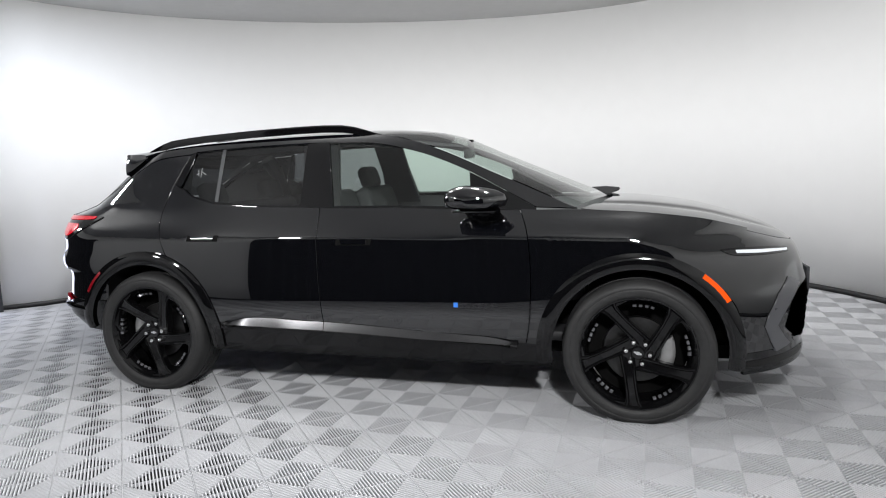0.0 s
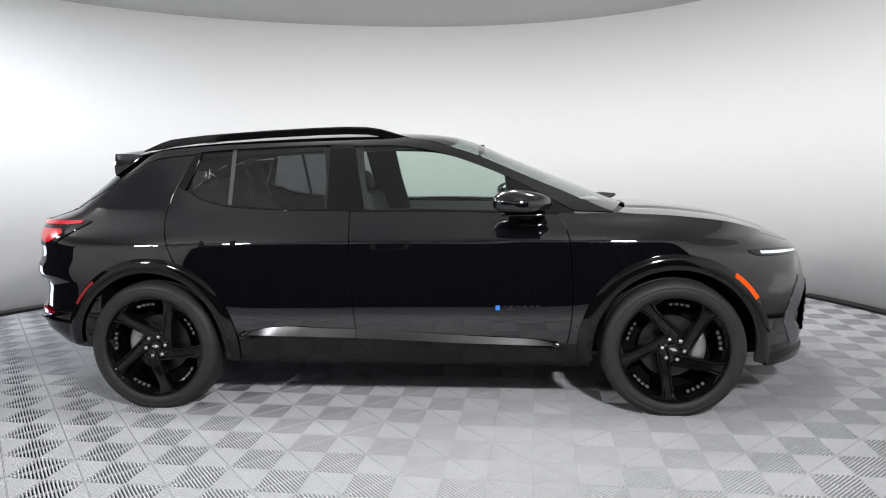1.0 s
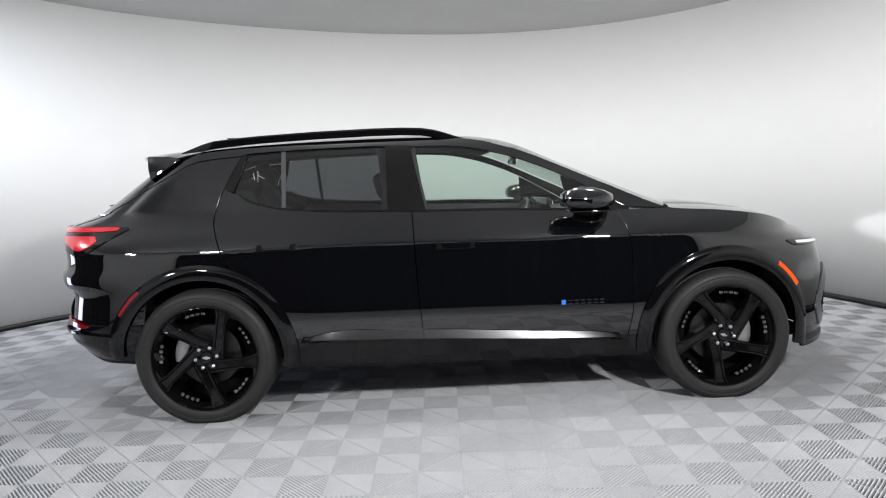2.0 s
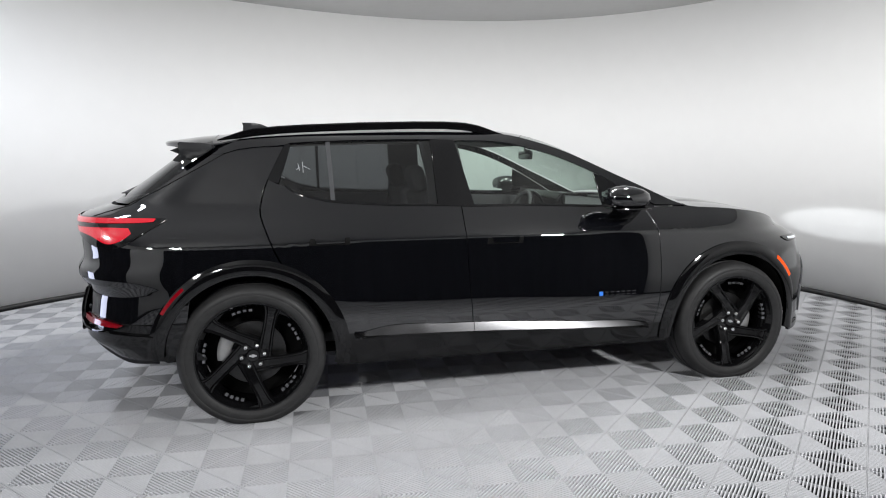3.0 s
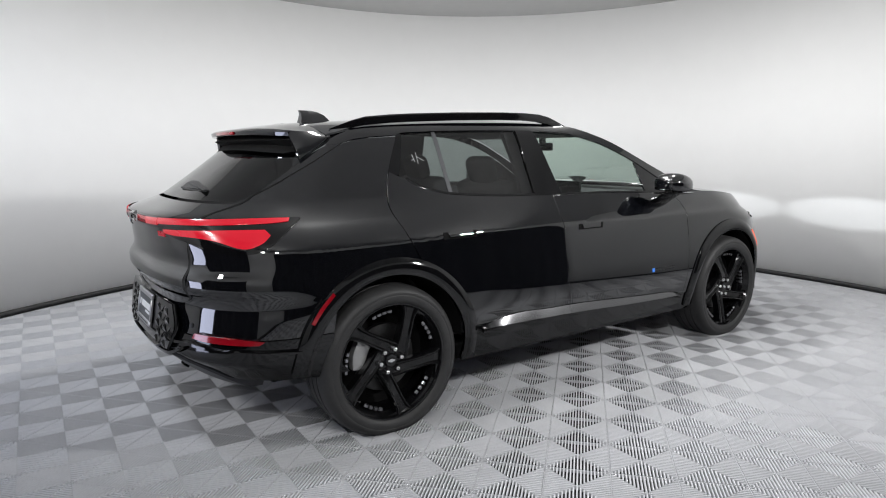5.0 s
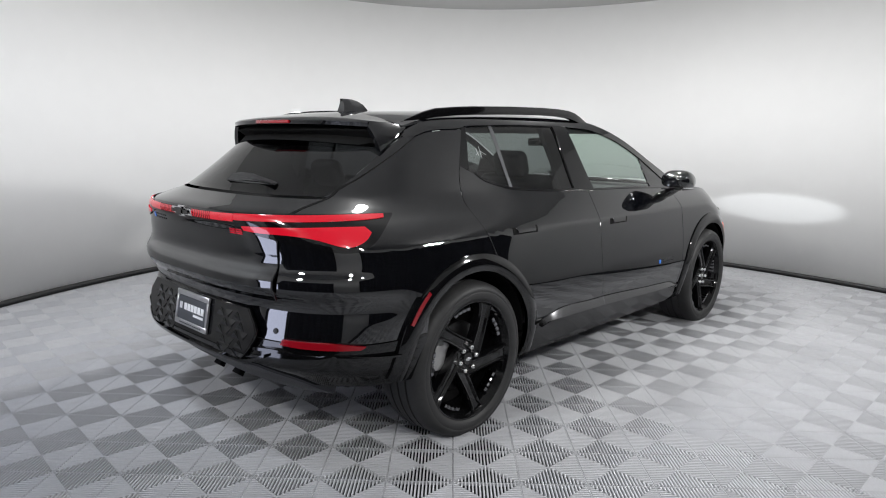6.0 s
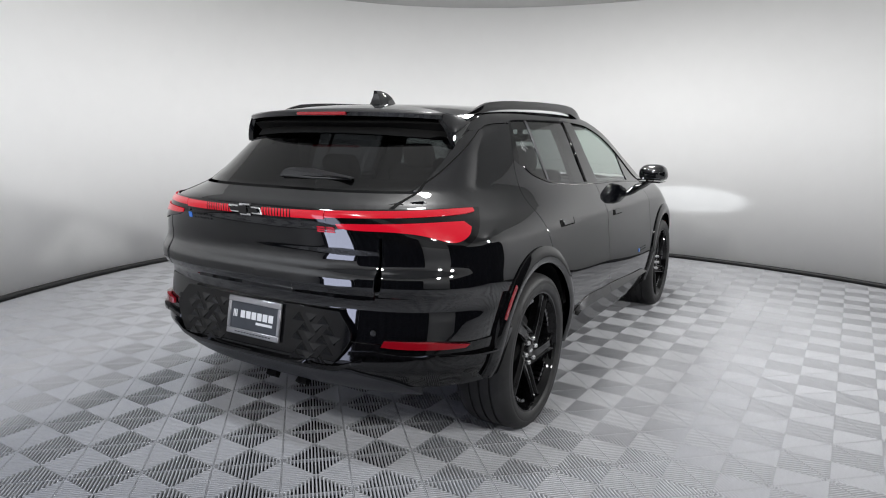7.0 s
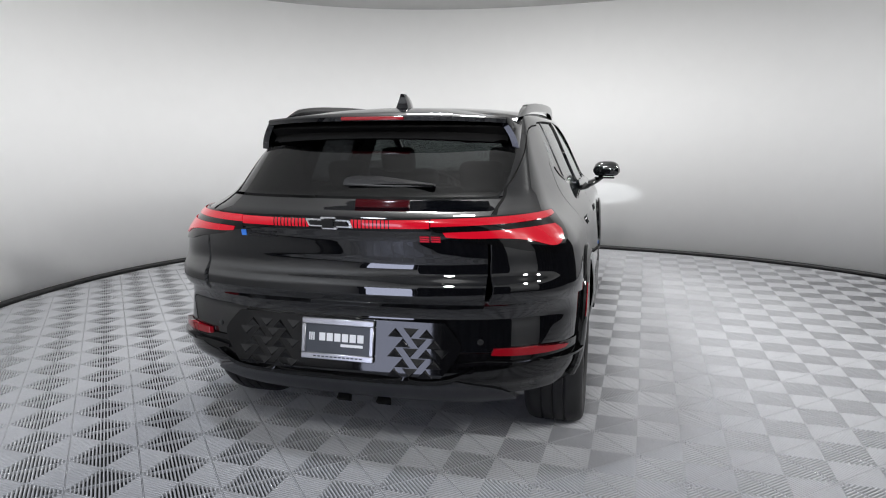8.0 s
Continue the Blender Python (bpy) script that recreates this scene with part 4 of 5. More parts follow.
    lo = on([(1.944, 0.873), (2.056, 0.865), (2.14, 0.860), (2.226, 0.853)])
    hi = on([(1.940, 0.885), (2.055, 0.878), (2.14, 0.872), (2.227, 0.862)])
    back_patch("light_blade", [lo[0], hi[0]], [lo[-1], hi[-1]], lo, hi, LAMP_WHITE, head, "white lit blade", side, 0.010, 0.006, 12, 2)
    # air intake frame at the nose's corner
    lo = [Vector((at_y(y, z, False), z, 0)) for y, z in ((0.69, 0.47), (0.60, 0.41), (0.45, 0.37), (0.2, 0.36))]
    hi = [Vector((at_y(y, z, False), z, 0)) for y, z in ((0.655, 0.60), (0.56, 0.66), (0.42, 0.67), (0.2, 0.67))]
    intake = back_patch("air_intake", [lo[-1], hi[-1]], [lo[0], hi[0]], lo[::-1], hi[::-1], SATIN, car, "dark air intake at the bumper's corner", side, 0.003, 0.02, 14, 6)
    for k in range(5):
        z = 0.40 + 0.045 * k
        g0 = [Vector((at_y(0.25, z, False), z, 0)), Vector((at_y(0.60 - 0.02 * k, z, False), z, 0))]
        g1 = [Vector((at_y(0.25, z + 0.010, False), z + 0.010, 0)), Vector((at_y(0.60 - 0.02 * k, z + 0.010, False), z + 0.010, 0))]
        back_patch("intake_bar", [g0[0], g1[0]], [g0[1], g1[1]], g0, g1, GLOSS, intake, "", side, 0.009, 0.014, 8, 1)
    # angular grey frame round the corner of the bumper
    rim_out = on([(2.225, 0.728), (2.164, 0.658), (2.108, 0.552), (2.093, 0.495), (2.131, 0.407), (2.158, 0.354)])
    rim_in = on([(2.290, 0.690), (2.236, 0.609), (2.185, 0.535), (2.160, 0.492), (2.205, 0.42), (2.245, 0.375)])
    for k in range(5):
        back_patch("bumper_frame", [rim_out[k], rim_in[k]], [rim_out[k + 1], rim_in[k + 1]], [rim_out[k], rim_out[k + 1]], [rim_in[k], rim_in[k + 1]], FRAME_GREY, intake, "satin grey angular bumper frame", side, 0.007, 0.02, 6, 4)
    # mirror: a foot on the door, a swept arm and a rounded shell
    bm = bmesh.new()
    secs = [(0.70, -0.868, 1.062, 0.105, 0.030), (0.695, -0.905, 1.075, 0.100, 0.030), (0.69, -0.95, 1.100, 0.095, 0.026), (0.68, -0.985, 1.125, 0.110, 0.022)]
    rings = [[bm.verts.new((x + hw * math.cos(a), -side * y, z + hh * math.sin(a))) for a in (2 * math.pi * k / 12 for k in range(12))] for x, y, z, hw, hh in secs]
    for a, b in zip(rings, rings[1:]):
        for i in range(12):
            bm.faces.new((a[i], a[(i + 1) % 12], b[(i + 1) % 12], b[i]))
    bm.faces.new(rings[0]), bm.faces.new(rings[-1])
    mirror = part("door_mirror", bm, GLOSS, car, "black door mirror with a body-coloured shell", 40)
    bm = bmesh.new()
    rings = []
    for k in range(13):
        v = k / 12
        y = -0.905 - 0.21 * v
        fat = math.sqrt(max(1 - (2 * v - 1) ** 4, 0.02))
        zc, xc = 1.176 + 0.008 * math.sin(v * 3), 0.635 - 0.02 * v
        ring = []
        for i in range(16):
            a = 2 * math.pi * i / 16
            cx, sz = math.cos(a), math.sin(a)
            dx = (0.225 - 0.09 * v) * cx if cx > 0 else 0.115 * cx
            ring.append(bm.verts.new((xc + dx * fat, -side * y, zc - 0.012 * max(cx, 0) + fat * (abs(sz) ** (0.8 if sz > 0 else 0.55)) * (0.066 if sz > 0 else -0.056))))
        rings.append(ring)
    for a, b in zip(rings, rings[1:]):
        for i in range(16):
            bm.faces.new((a[i], a[(i + 1) % 16], b[(i + 1) % 16], b[i]))
    bm.faces.new(rings[0]), bm.faces.new(rings[-1])
    part("mirror_shell", bm, PAINT, mirror, smooth=60)
    bm = bmesh.new()
    box(bm, 0.519, 0.95, 1.142, 0.535, 1.075, 1.214, 0.003) if side > 0 else box(bm, 0.519, -1.075, 1.142, 0.535, -0.95, 1.214, 0.003)
    part("mirror_glass", bm, MIRROR, mirror, "dark tinted mirror glass", 40)
    bm = bmesh.new()
    y0, y1 = (-1.075, -0.92) if side < 0 else (0.92, 1.075)
    box(bm, 0.555, y0, 1.112, 0.775, y1, 1.121, 0.004)
    part("turn_signal", bm, GLOSS, mirror, "dark strip under the mirror shell")

# rear plate panel, plate and pattern
def panel_skin(s, z, out=0.0):
    y = skin(s, z).y
    return Vector((float(REAR_X(z)) + 0.08 * y * y - 0.004 - out, y, z))


panel = whole(rows_between(steps(0.478, 0.690, 8), ease([(0.478, 0.44), (0.56, 0.50), (0.60, 0.515), (0.690, 0.45)]), 24), panel_skin, "plate_panel", GLOSS, car, "gloss black patterned panel round the number plate", out=0.004, lip=0.02)
for row in range(5):
    for k in range(14):
        y, z = -0.44 + 0.063 * k + (0.031 if row % 2 else 0), 0.492 + 0.039 * row
        if abs(y + 0.03) < 0.20 or abs(y) > 0.47 or (abs(y) > 0.42 and row in (0, 4)):
            continue
        up = (row + k) % 2
        h = 0.036
        tri = [(-0.031, -h / 2), (0.031, -h / 2), (0.0, h / 2)] if up else [(-0.031, h / 2), (0.0, -h / 2), (0.031, h / 2)]
        bm = bmesh.new()
        pts = []
        for dy, dz in tri:
            p = panel_skin(at_y(y + dy, z + dz), z + dz, 0.0045)
            pts.append(bm.verts.new((p.x, y + dy, p.z)))
        p = panel_skin(at_y(y, z), z, 0.011)
        tip = bm.verts.new((p.x, y, z + (0.01 if up else -0.01)))
        for i in range(3):
            bm.faces.new((pts[i], pts[(i + 1) % 3], tip))
        bm.faces.new(pts)
        part("facet", bm, GLOSS, panel, smooth=5)

PLATE_AT = pose(-2.426, -0.012, 0.605, 0, 9, 0)


def plate_box(name, y0, z0, y1, z1, x0, x1, mat, parent, label="", bevel=0.003):
    bm = bmesh.new()
    box(bm, x0, y0, z0, x1, y1, z1, bevel, 1, PLATE_AT)
    return part(name, bm, mat, parent, label)


plate = plate_box("number_plate", -0.145, -0.072, 0.145, 0.072, -0.002, 0.006, PLATE, car, "dark dealer plate in a metal frame")
bm = bmesh.new()
for y0, z0, y1, z1 in ((-0.155, 0.058, 0.155, 0.083), (-0.155, -0.083, 0.155, -0.058), (-0.155, -0.0575, -0.138, 0.0575), (0.138, -0.0575, 0.155, 0.0575)):
    box(bm, -0.008, y0, z0, 0.006, y1, z1, 0.003, 1, PLATE_AT)
part("plate_frame", bm, FRAME_METAL, plate, "bright metal plate frame")
for y0, y1, z0, z1 in [(0.10, 0.105, -0.008, 0.024), (0.109, 0.114, -0.008, 0.024), (0.118, 0.123, -0.008, 0.024)] + [(-0.112 + 0.033 * k, -0.112 + 0.033 * k + 0.026, -0.008, 0.024) for k in range(6)] + [(-0.11, -0.015, -0.028, -0.017)]:
    plate_box("plate_mark", y0, z0, y1, z1, -0.0035, -0.001, PLATE_WHITE, plate, "white printed bar", 0)
for k in range(12):
    plate_box("frame_mark", -0.11 + 0.018 * k, -0.073, -0.11 + 0.018 * k + 0.012, -0.068, -0.0095, -0.007, PLATE, plate, "dark stamped bar", 0)

# lower bumper lip and diffuser fins
lo = [Vector((END_R, 0.452, 0))] + sway([(0.2, 0.452), (0.42, 0.455), (0.50, 0.472), (0.56, 0.50)])
hi = [Vector((END_R, 0.466, 0))] + sway([(0.2, 0.466), (0.42, 0.469), (0.50, 0.486), (0.56, 0.512)])
for side in (-1, 1):
    back_patch("bumper_lip", [lo[0], hi[0]], [lo[-1], hi[-1]], lo, hi, GLOSS, car, "", side, 0.018, 0.03, 24, 2)
# solid black wedges stand in for the shade inside two valance slots
for y in (0.03, -0.15):
    bm = bmesh.new()
    prism(bm, [(-0.030, 0.0), (0.030, 0.0), (0.017, 0.075), (-0.017, 0.075)], 0.03, Matrix.Translation((float(REAR_X(0.33)) - 0.004, y, 0.300)) @ Matrix.Rotation(radians(-90), 4, "Z") @ Matrix.Rotation(radians(-38), 4, "X"))
    part("slot_shade", bm, SHADE, diffuser, "solid black wedge for the shade in a valance slot", smooth=30)

# emblem, badges, tailgate details
bm = bmesh.new()
m = Matrix.Translation((-2.452, 0, 1.078)) @ Matrix.Rotation(radians(90), 4, "Z")
prism(bm, [(-0.10, -0.017), (-0.085, 0.013), (0.10, 0.017), (0.085, -0.013)], -0.008, m)
prism(bm, [(-0.036, -0.024), (-0.030, 0.024), (0.036, 0.024), (0.030, -0.024)], -0.012, m)
bmesh.ops.bevel(bm, geom=list(bm.edges), offset=0.003, segments=2, affect="EDGES")
emblem = part("emblem", bm, CHROME, tailgate, "chrome slanted cross emblem")
bm = bmesh.new()
prism(bm, [(-0.084, -0.010), (-0.074, 0.007), (0.084, 0.010), (0.074, -0.007)], -0.0015, Matrix.Translation((-0.0086, 0, 0)) @ m)
prism(bm, [(-0.026, -0.017), (-0.022, 0.017), (0.026, 0.017), (0.022, -0.017)], -0.0015, Matrix.Translation((-0.0126, 0, 0)) @ m)
part("emblem_fill", bm, GLOSS, emblem, "black fill of the emblem")


def gate_mark(y, z, w, h, mat, name, label, lean=0.0, thick=0.004):
    bm = bmesh.new()
    p = skin(at_y(abs(y), z + h / 2), z + h / 2)
    n = (skin(at_y(abs(y), z + h / 2), z + h / 2, 0.01) - p).normalized()
    n.y *= 1 if y < 0 else -1
    turn = n.to_track_quat("-Y", "Z").to_matrix().to_4x4()
    prism(bm, [(-w / 2 - lean, -h / 2), (w / 2 - lean, -h / 2), (w / 2 + lean, h / 2), (-w / 2 + lean, h / 2)], -thick, Matrix.Translation((p.x, y, p.z)) @ turn @ Matrix.Translation((0, 0.001, 0)))
    part(name, bm, mat, tailgate, label)


gate_mark(0.402, 1.012, 0.024, 0.024, BLUE, "badge_square", "small blue enamel square badge")
for k in range(6):
    for z in (1.012, 1.028):
        gate_mark(0.372 - 0.024 * k, z, 0.017, 0.006, BADGE, "badge_bar", "black badge bar")
for k, w in enumerate((0.035, 0.035)):
    for z in (1.010, 1.0185, 1.027):
        gate_mark(-0.372 - 0.042 * k, z, w, 0.0055, RED_BADGE, "red_badge_bar", "red badge bar", -0.002)

# rear wiper
bm = bmesh.new()
prism(bm, [(0.05, 1.205), (0.055, 1.238), (0.02, 1.247), (-0.10, 1.246), (-0.22, 1.232), (-0.352, 1.216), (-0.352, 1.210), (-0.22, 1.216), (-0.05, 1.214), (0.02, 1.203)], -0.03, Matrix.Translation((-2.19, 0, 0)) @ Matrix.Rotation(radians(90), 4, "Z"))
bmesh.ops.bevel(bm, geom=list(bm.edges), offset=0.005, segments=2, affect="EDGES")
for v in bm.verts:
    v.co.x += (v.co.z - 1.215) * 1.25
wiper = part("rear_wiper", bm, SATIN, tailgate, "black rear wiper arm at rest")
bm = bmesh.new()
tube(bm, [(-2.20, 0.02, 1.212), (-2.195, -0.15, 1.207), (-2.17, -0.34, 1.207)], 0.005, 6)
part("wiper_blade", bm, RUBBER, wiper)

# front plate bracket
bm = bmesh.new()
box(bm, 2.435, -0.15, 0.55, 2.455, 0.15, 0.70, 0.006)
part("front_plate_bracket", bm, GREY_PLASTIC, car, "grey front plate bracket")
# windscreen wiper and cowl
bm = bmesh.new()
box(bm, 1.20, -0.60, 1.05, 1.34, 0.60, 1.095, 0.01)
part("cowl", bm, SATIN, car)
bm = bmesh.new()
prism(bm, [(1.19, 1.166), (1.29, 1.170), (1.39, 1.160), (1.385, 1.140), (1.33, 1.120), (1.29, 1.10), (1.26, 1.14)], 0.05, Matrix.Translation((0, 0.42, 0)))
bmesh.ops.bevel(bm, geom=list(bm.edges), offset=0.006, segments=2, affect="EDGES")
part("front_wiper", bm, SATIN, car)

# sticker strokes on the quarter window
for (x0, z0), (x1, z1) in (((-1.205, 1.385), (-1.196, 1.345)), ((-1.180, 1.395), (-1.178, 1.335)), ((-1.178, 1.372), (-1.140, 1.352)), ((-1.215, 1.352), (-1.196, 1.362))):
    bm = bmesh.new()
    a, b = skin(x0, z0, -0.010), skin(x1, z1, -0.010)
    tube(bm, [a, b], 0.0013, 5)
    part("window_mark", bm, STROKE, car, "thin white pen mark on the glass")


# ---- cabin ----
def seat(x, y, wide, back_top, lean, name="seat"):
    ob = new(name)
    ob.parent = car
    bm = bmesh.new()
    box(bm, x - 0.27, y - wide / 2, 0.50, x + 0.27, y + wide / 2, 0.66, 0.05, 3)
    part("seat_cushion", bm, SEAT, ob)
    bm = bmesh.new()
    m = Matrix.Translation((x - 0.24, y, 0.62)) @ Matrix.Rotation(radians(-lean), 4, "Y")
    box(bm, -0.06, -wide / 2, 0.0, 0.07, wide / 2, back_top, 0.05, 3, m)
    part("seat_back", bm, SEAT, ob)
    heads = (0,) if wide < 0.8 else (-0.38, 0.38)
    for h in heads:
        bm = bmesh.new()
        box(bm, -0.05, h - 0.12, back_top - 0.01, 0.05, h + 0.12, back_top + 0.16, 0.045, 3, m)
        part("headrest", bm, SEAT, ob)
    return ob


for y in (-0.38, 0.38):
    seat(-0.02, y, 0.54, 0.62, 18, "front_seat")
seat(-0.86, 0.0, 1.22, 0.56, 22, "rear_seat")
bm = bmesh.new()
box(bm, -1.9, -0.74, 0.36, 1.15, 0.74, 0.42, 0.02)
part("cabin_floor", bm, CABIN, car)
bm = bmesh.new()
prism(bm, [(0.62, 0.78), (0.60, 0.98), (0.68, 1.06), (0.95, 1.09), (1.22, 1.075), (1.22, 0.60), (0.80, 0.55)], 1.46, Matrix.Translation((0, -0.73, 0)))
bmesh.ops.bevel(bm, geom=list(bm.edges), offset=0.02, segments=2, affect="EDGES")
part("dashboard", bm, CABIN, car)
bm = bmesh.new()
m = Matrix.Translation((0.50, 0.38, 0.98)) @ Matrix.Rotation(radians(-65), 4, "Y")
tube(bm, [m @ Vector((0.18 * math.cos(2 * math.pi * k / 28), 0.18 * math.sin(2 * math.pi * k / 28), 0)) for k in range(28)], 0.014, 8, True)
box(bm, -0.045, -0.07, -0.02, 0.045, 0.07, 0.02, 0.015, 2, m)
box(bm, -0.012, -0.17, -0.008, 0.012, 0.17, 0.008, 0.004, 1, m)
part("steering_wheel", bm, CABIN, car)
bm = bmesh.new()
box(bm, 0.60, -0.22, 1.02, 0.63, 0.62, 1.165, 0.01)
part("dash_screen", bm, GLOSS, car)
bm = bmesh.new()
box(bm, 0.395, -0.12, 1.395, 0.42, 0.12, 1.455, 0.012)
box(bm, 0.40, -0.02, 1.455, 0.44, 0.02, 1.52, 0.006)
part("cabin_mirror", bm, GLOSS, car)
for side in (-1, 1):
    bm = bmesh.new()
    y = side * 0.80
    prism(bm, [(-1.0, 0.45), (-1.2, 0.95), (-1.15, 1.15), (-0.4, 1.12), (0.85, 1.085), (0.85, 0.45)], 0.03, Matrix.Translation((0, y - 0.015, 0)))
    part("door_lining", bm, CABIN, car)
    bm = bmesh.new()
    prism(bm, [(-0.48, 1.06), (-0.47, 1.30), (-0.50, 1.51), (-0.27, 1.51), (-0.24, 1.30), (-0.19, 1.06)], 0.03, Matrix.Translation((0, -0.015, 0)))
    for v in bm.verts:
        v.co.y += side * (0.785 - (v.co.z - 1.06) * 0.43)
    part("pillar_lining", bm, CABIN, car)
    bm = bmesh.new()
    tube(bm, [(-1.38, side * 0.68, 1.15), (-1.40, side * 0.60, 1.33), (-1.43, side * 0.52, 1.45)], 0.06, 8)
    part("pillar_lining", bm, CABIN, car)
    bm = bmesh.new()
    prism(bm, [(-2.1, 0.60), (-2.1, 1.10), (-1.75, 1.32), (-1.36, 1.40), (-1.36, 0.60)], 0.02, Matrix.Translation((0, side * 0.62 - 0.01, 0)))
    part("boot_lining", bm, CABIN, car)
bm = bmesh.new()
prism(bm, [(-1.62, 1.505), (-1.2, 1.53), (-0.6, 1.545), (0.05, 1.53), (0.25, 1.50), (0.25, 1.485), (0.05, 1.515), (-0.6, 1.53), (-1.2, 1.515), (-1.62, 1.49)], 1.16, Matrix.Translation((0, -0.58, 0)))
part("headliner", bm, material("headliner_cloth", (0.06, 0.06, 0.062), 0.9, vary=0.1), car)
bm = bmesh.new()
box(bm, -2.05, -0.60, 1.02, -1.20, 0.60, 1.05, 0.01)
part("parcel_shelf", bm, CABIN, car)


# ---- wheels ----
SIT = 0.364


def build_wheel(spin):
    """A wheel about its own middle, its face towards -y, its tyre flattened where it stands once it is turned by spin."""
    hub = new("wheel")
    bm = bmesh.new()
    half_tyre = [(0.288, 0.108), (0.297, 0.124), (0.312, 0.135), (0.335, 0.1385), (0.340, 0.1365), (0.343, 0.1385), (0.356, 0.135), (0.372, 0.124), (0.381, 0.106), (0.3845, 0.092)]
    crown = [(0.3865, 0.072), (0.3868, 0.058), (0.379, 0.056), (0.379, 0.049), (0.388, 0.047), (0.388, 0.006), (0.380, 0.004)]
    profile = half_tyre + crown + [(r, -w) for r, w in reversed(half_tyre + crown)]
    lathe(bm, profile, 96)
    bmesh.ops.rotate(bm, verts=bm.verts, cent=(0, 0, 0), matrix=Matrix.Rotation(radians(spin), 3, "Y"))
    for v in bm.verts:
        if v.co.z < -SIT:
            v.co.y *= 1 + 0.9 * (-SIT - v.co.z)
            v.co.z = -SIT
    bmesh.ops.rotate(bm, verts=bm.verts, cent=(0, 0, 0), matrix=Matrix.Rotation(radians(-spin), 3, "Y"))
    part("tyre", bm, RUBBER, hub, "black road tyre with circular grooves", 50)
    bm = bmesh.new()
    lathe(bm, [(0.293, -0.114), (0.298, -0.120), (0.296, -0.125), (0.290, -0.124), (0.284, -0.114), (0.279, -0.100), (0.268, -0.087), (0.260, -0.02), (0.258, 0.10), (0.288, 0.108)], 72)
    part("rim", bm, RIM, hub, "gloss black alloy rim", 35)
    for k in range(5):
        turn = Matrix.Rotation(radians(72 * k), 4, "Y")
        bm = bmesh.new()
        # a swept, faceted arm that leaves the hub off its middle and flares into the rim
        stations = [(0.02, 0.05, 0.040, -0.090), (0.085, 0.052, 0.036, -0.100), (0.14, 0.047, 0.033, -0.108), (0.20, 0.044, 0.032, -0.113), (0.254, 0.052, 0.037, -0.117), (0.290, 0.066, 0.054, -0.117)]
        rings = []
        for r, offset, half, face in stations:
            pts = [(-half, face + 0.055), (-half, face + 0.010), (-half * 0.84, face), (-half * 0.66, face + 0.002), (-half * 0.45, face + 0.012), (half * 0.45, face + 0.015), (half * 0.66, face + 0.006), (half * 0.84, face + 0.005), (half, face + 0.016), (half, face + 0.055)]
            rings.append([bm.verts.new(turn @ Vector((r, y, -(0.050 - 0.036 * (r - 0.045) / 0.235) + w))) for w, y in pts])
        for a, b in zip(rings, rings[1:]):
            for i in range(len(a) - 1):
                bm.faces.new((a[i], a[i + 1], b[i + 1], b[i]))
            bm.faces.new((a[-1], a[0], b[0], b[-1]))
        bm.faces.new(rings[0]), bm.faces.new(rings[-1])
        # a short hooked foot where the arm meets the rim
        prism(bm, [(0.212, -0.050), (0.262, -0.058), (0.258, -0.108), (0.266, -0.116), (0.288, -0.108), (0.292, -0.046), (0.255, -0.042)], 0.045, turn @ Matrix.Translation((0, -0.110, 0)))
        part("spoke", bm, RIM, hub, smooth=22)
        # stepped facets in the barrel between two arms
        bm = bmesh.new()
        for i in range(4):
            box(bm, 0.240, -0.096, -0.0130, 0.2620, -0.046, 0.0130, 0.005, 1, Matrix.Rotation(radians(72 * k + 31 + 6.8 * i), 4, "Y"))
        part("barrel_facet", bm, BARREL, hub, "bright stepped facets inside the rim", smooth=22)
    bm = bmesh.new()
    lathe(bm, [(0.0, -0.096), (0.030, -0.096), (0.034, -0.092), (0.036, -0.08), (0.082, -0.078), (0.088, -0.07), (0.088, -0.03)], 40)
    part("hub_face", bm, RIM, hub)
    bm = bmesh.new()
    box(bm, -0.020, -0.099, -0.005, 0.020, -0.096, 0.005, 0.0015, 1)
    box(bm, -0.008, -0.0992, -0.009, 0.008, -0.0962, 0.009, 0.0015, 1)
    part("cap_emblem", bm, CHROME, hub, "small chrome cross emblem")
    for k in range(6):
        a = radians(60 * k + 10)
        bm = bmesh.new()
        lathe(bm, [(0.0, -0.108), (0.006, -0.1065), (0.0105, -0.103), (0.0135, -0.097), (0.0145, -0.088), (0.018, -0.075)], 12, Matrix.Translation((0.060 * math.cos(a), 0, 0.060 * math.sin(a))))
        part("lug_nut", bm, CHROME, hub, "chrome lug nut")
    bm = bmesh.new()
    lathe(bm, [(0.07, -0.02), (0.172, -0.02), (0.174, -0.017), (0.174, 0.008), (0.172, 0.011), (0.07, 0.011)], 56)
    part("brake_disc", bm, DISC, hub, "plain steel brake disc")
    bm = bmesh.new()
    lathe(bm, [(0.07, 0.03), (0.256, 0.03)], 40)
    part("dust_shield", bm, SHADE, hub)
    return hub


def add_caliper(wheel, angle):
    bm = bmesh.new()
    rows = []
    for k in range(9):
        a = radians(angle - 26 + 52 * k / 8)
        rows.append([bm.verts.new((r * math.cos(a), y, r * math.sin(a))) for r, y in ((0.115, -0.028), (0.118, -0.048), (0.135, -0.056), (0.17, -0.054), (0.188, -0.04), (0.19, 0.0))])
    for a, b in zip(rows, rows[1:]):
        for i in range(5):
            bm.faces.new((a[i], a[i + 1], b[i + 1], b[i]))
    bm.faces.new(rows[0]), bm.faces.new(rows[-1])
    part("brake_caliper", bm, CALIPER, wheel, "cast silver brake caliper")


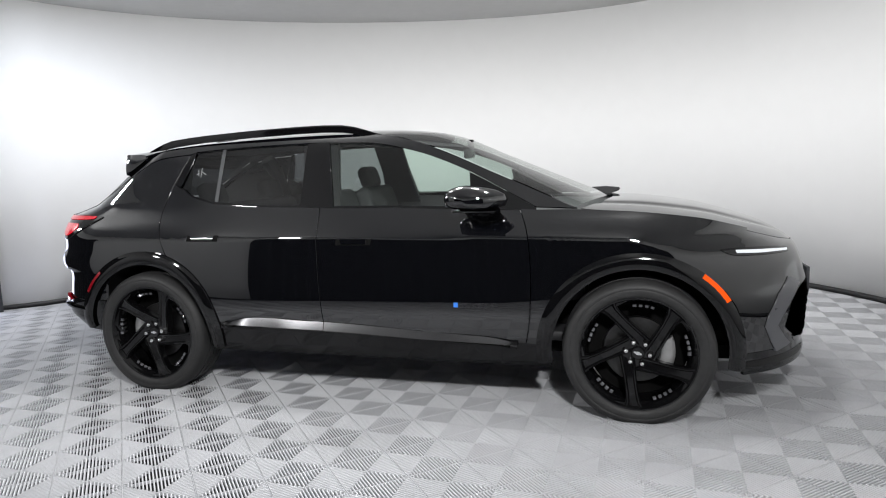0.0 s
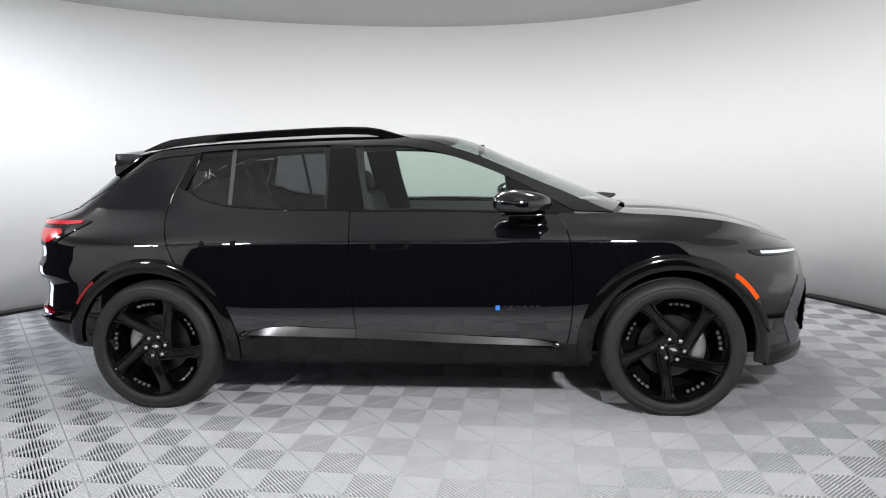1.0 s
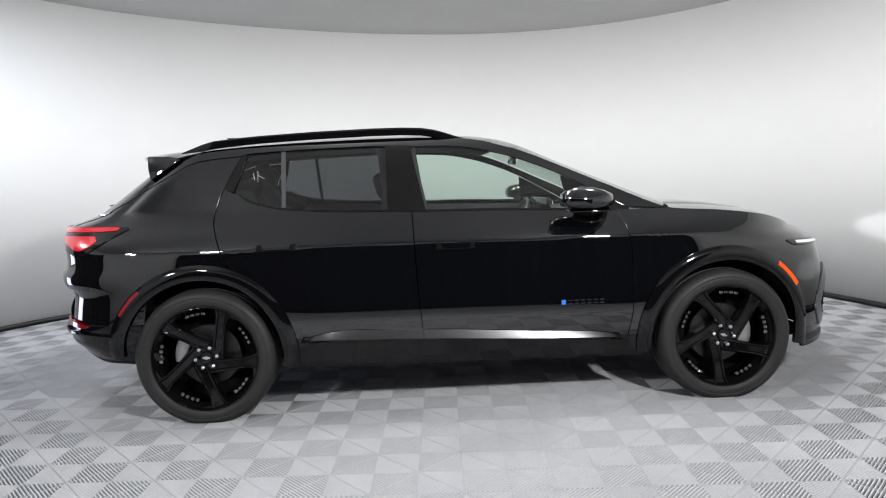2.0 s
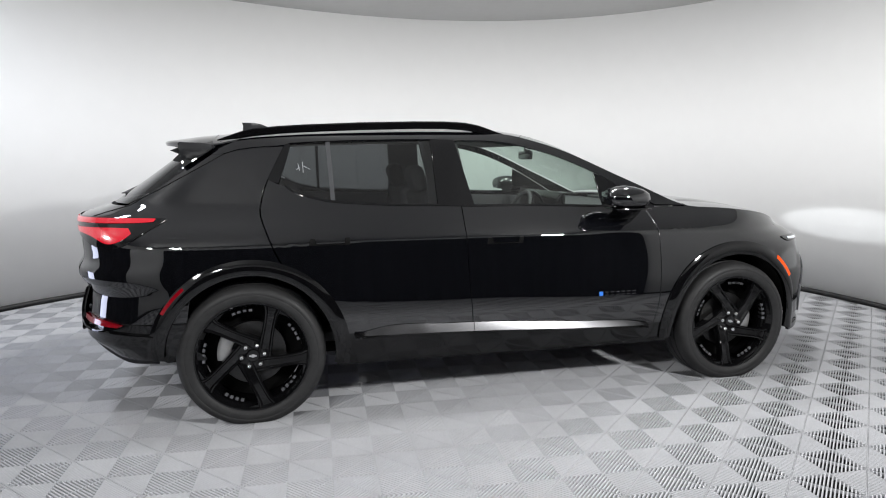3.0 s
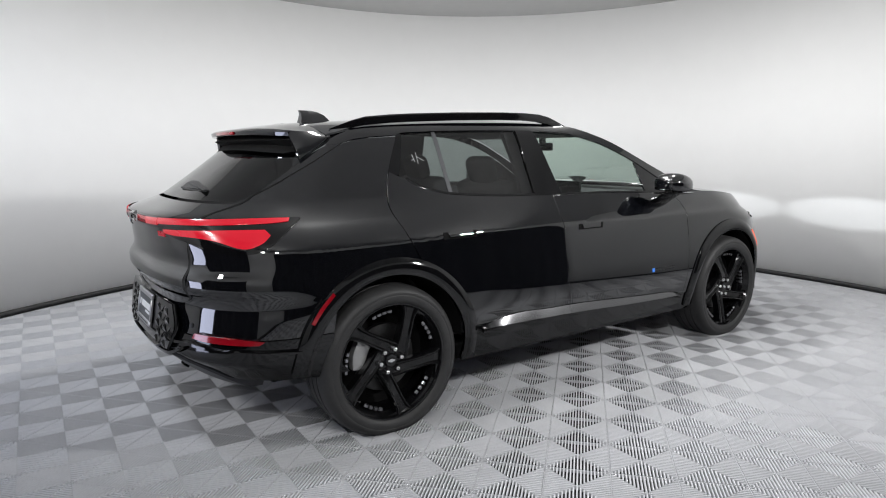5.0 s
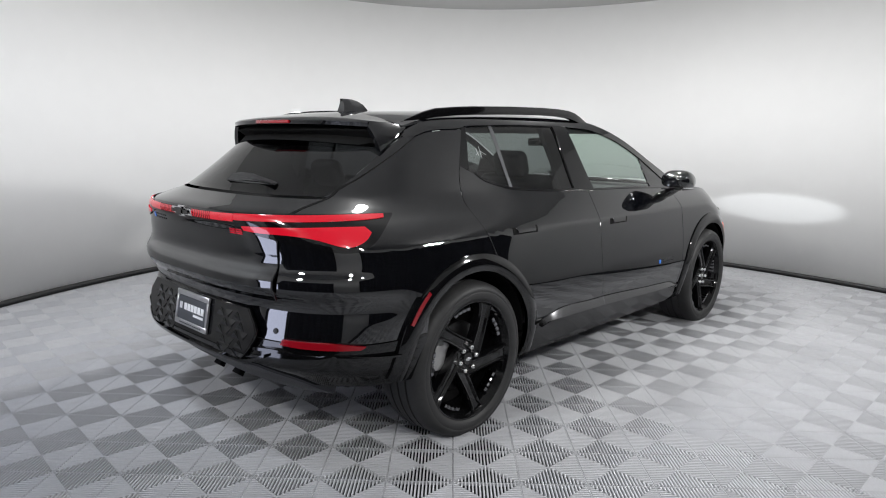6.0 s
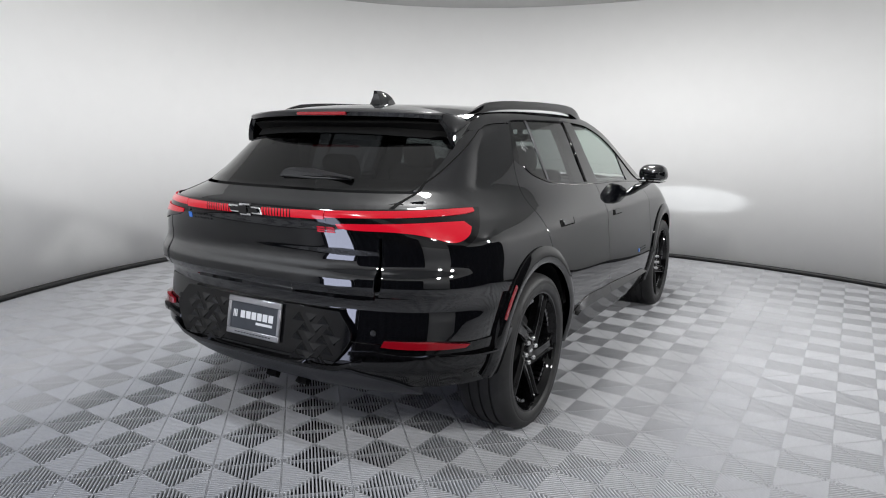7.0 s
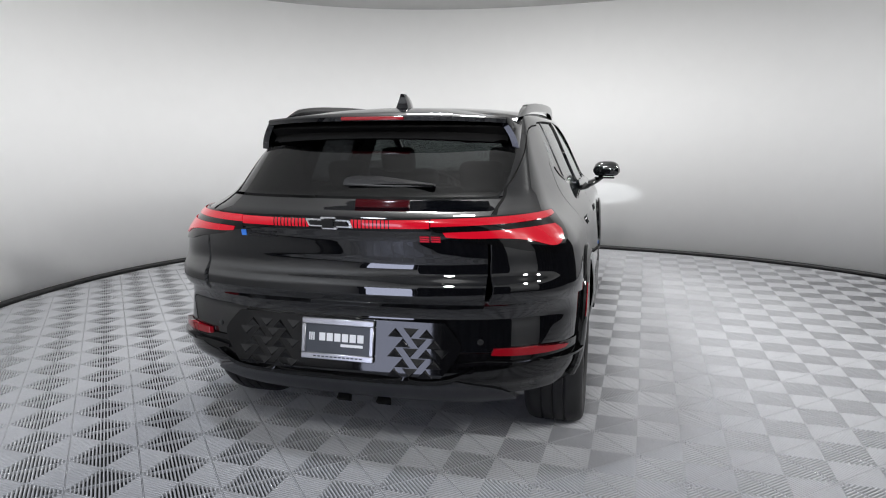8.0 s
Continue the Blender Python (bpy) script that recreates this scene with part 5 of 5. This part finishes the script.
for x, side, spin, caliper in ((HUB_X, -1, 19, 18), (-HUB_X, -1, 2, 165), (HUB_X, 1, 30, 165), (-HUB_X, 1, 80, 18)):
    wheel = build_wheel(spin)
    wheel.parent = car
    wheel.matrix_basis = pose(x, side * 0.822, SIT, 0, spin, 0 if side < 0 else 180)
    add_caliper(wheel, caliper)


# ---- floor tiles ----
def tile_data():
    """A ribbed drain tile of four squares: the ribs run along one diagonal or the other in turn, with a bar across them."""
    verts, faces = [], []
    side, pitch, half = 0.2, 0.2 * math.sqrt(2) / 19, 0.0034

    def rib(mid, way, length, half, top):
        across = Vector((-way.y, way.x))
        shape = ((-half, -0.0175), (-half, top - 0.0028), (-half * 0.5, top), (half * 0.5, top), (half, top - 0.0028), (half, -0.0175))
        first = len(verts)
        for end in (-1, 1):
            for w, z in shape:
                p = mid + way * (end * length / 2) + across * w
                verts.append((p.x, p.y, z))
        for i in range(5):
            faces.append((first + i, first + 6 + i, first + 7 + i, first + i + 1))
        faces.append(tuple(first + i for i in range(6)))
        faces.append(tuple(first + 11 - i for i in range(6)))

    for i in (0, 1):
        for j in (0, 1):
            mid = Vector((side * (i + 0.5), side * (j + 0.5)))
            way = Vector((1, 1)).normalized() if (i + j) % 2 == 0 else Vector((-1, 1)).normalized()
            across = Vector((-way.y, way.x))
            for k in range(19):
                o = (k - 9) * pitch
                run = max(side * math.sqrt(2) - 2 * abs(o) + 0.005, 0.006) / 2 - 0.0031
                if run < 0.003:
                    continue
                for end in (-1, 1):
                    rib(mid + across * o + way * end * (0.0031 + run / 2), way, run, half, 0.0)
            rib(mid, across, side * math.sqrt(2) - 0.004, 0.0017, -0.0026)
    me = bpy.data.meshes.new("tile")
    me.from_pydata(verts, [], faces)
    me.materials.append(TILE)
    me.update()
    return me, verts, faces


GRID = pose(-0.098, -1.294, 0, 0, 0, -2.76)


def lay_tiles():
    me, verts, faces = tile_data()
    back = GRID.inverted()
    spots = []
    for i in range(-16, 17):
        for j in range(-12, 20):
            p = GRID @ Vector((0.4 * i + 0.2, 0.4 * j + 0.2, 0))
            d = Vector((p.x - ROOM[0], p.y - ROOM[1]))
            gap = room_radius(math.atan2(d.y, d.x)) - d.length
            if gap > -0.3:
                spots.append((p, i, j, gap))
    near = Vector((-1.8, -1.6))
    spots.sort(key=lambda q: (q[3] < 0.3, (Vector((q[0].x, q[0].y)) - near).length))
    for p, i, j, gap in spots[:300]:
        ob = new("tile", me)
        ob.parent = floor
        ob.matrix_basis = GRID @ Matrix.Translation((0.4 * i, 0.4 * j, 0))
    far_v, far_f = [], []
    for p, i, j, gap in spots[300:]:
        m = GRID @ Matrix.Translation((0.4 * i, 0.4 * j, 0))
        # each rib has twelve corners and seven faces; those past the wall are cut off
        for r in range(len(verts) // 12):
            pts = [m @ Vector(v) for v in verts[12 * r:12 * r + 12]]
            c = sum(pts, Vector()) / 12
            d = Vector((c.x - ROOM[0], c.y - ROOM[1]))
            if gap < 0.3 and d.length > room_radius(math.atan2(d.y, d.x)) + 0.04:
                continue
            shift = len(far_v) - 12 * r
            far_v += pts
            far_f += [tuple(k + shift for k in f) for f in faces[7 * r:7 * r + 7]]
    far = link_mesh("far_tiles", far_v, far_f, TILE, floor, smooth=False)
    tagged(far, "grey ribbed plastic drain tiles further off", kind="stuff")


lay_tiles()
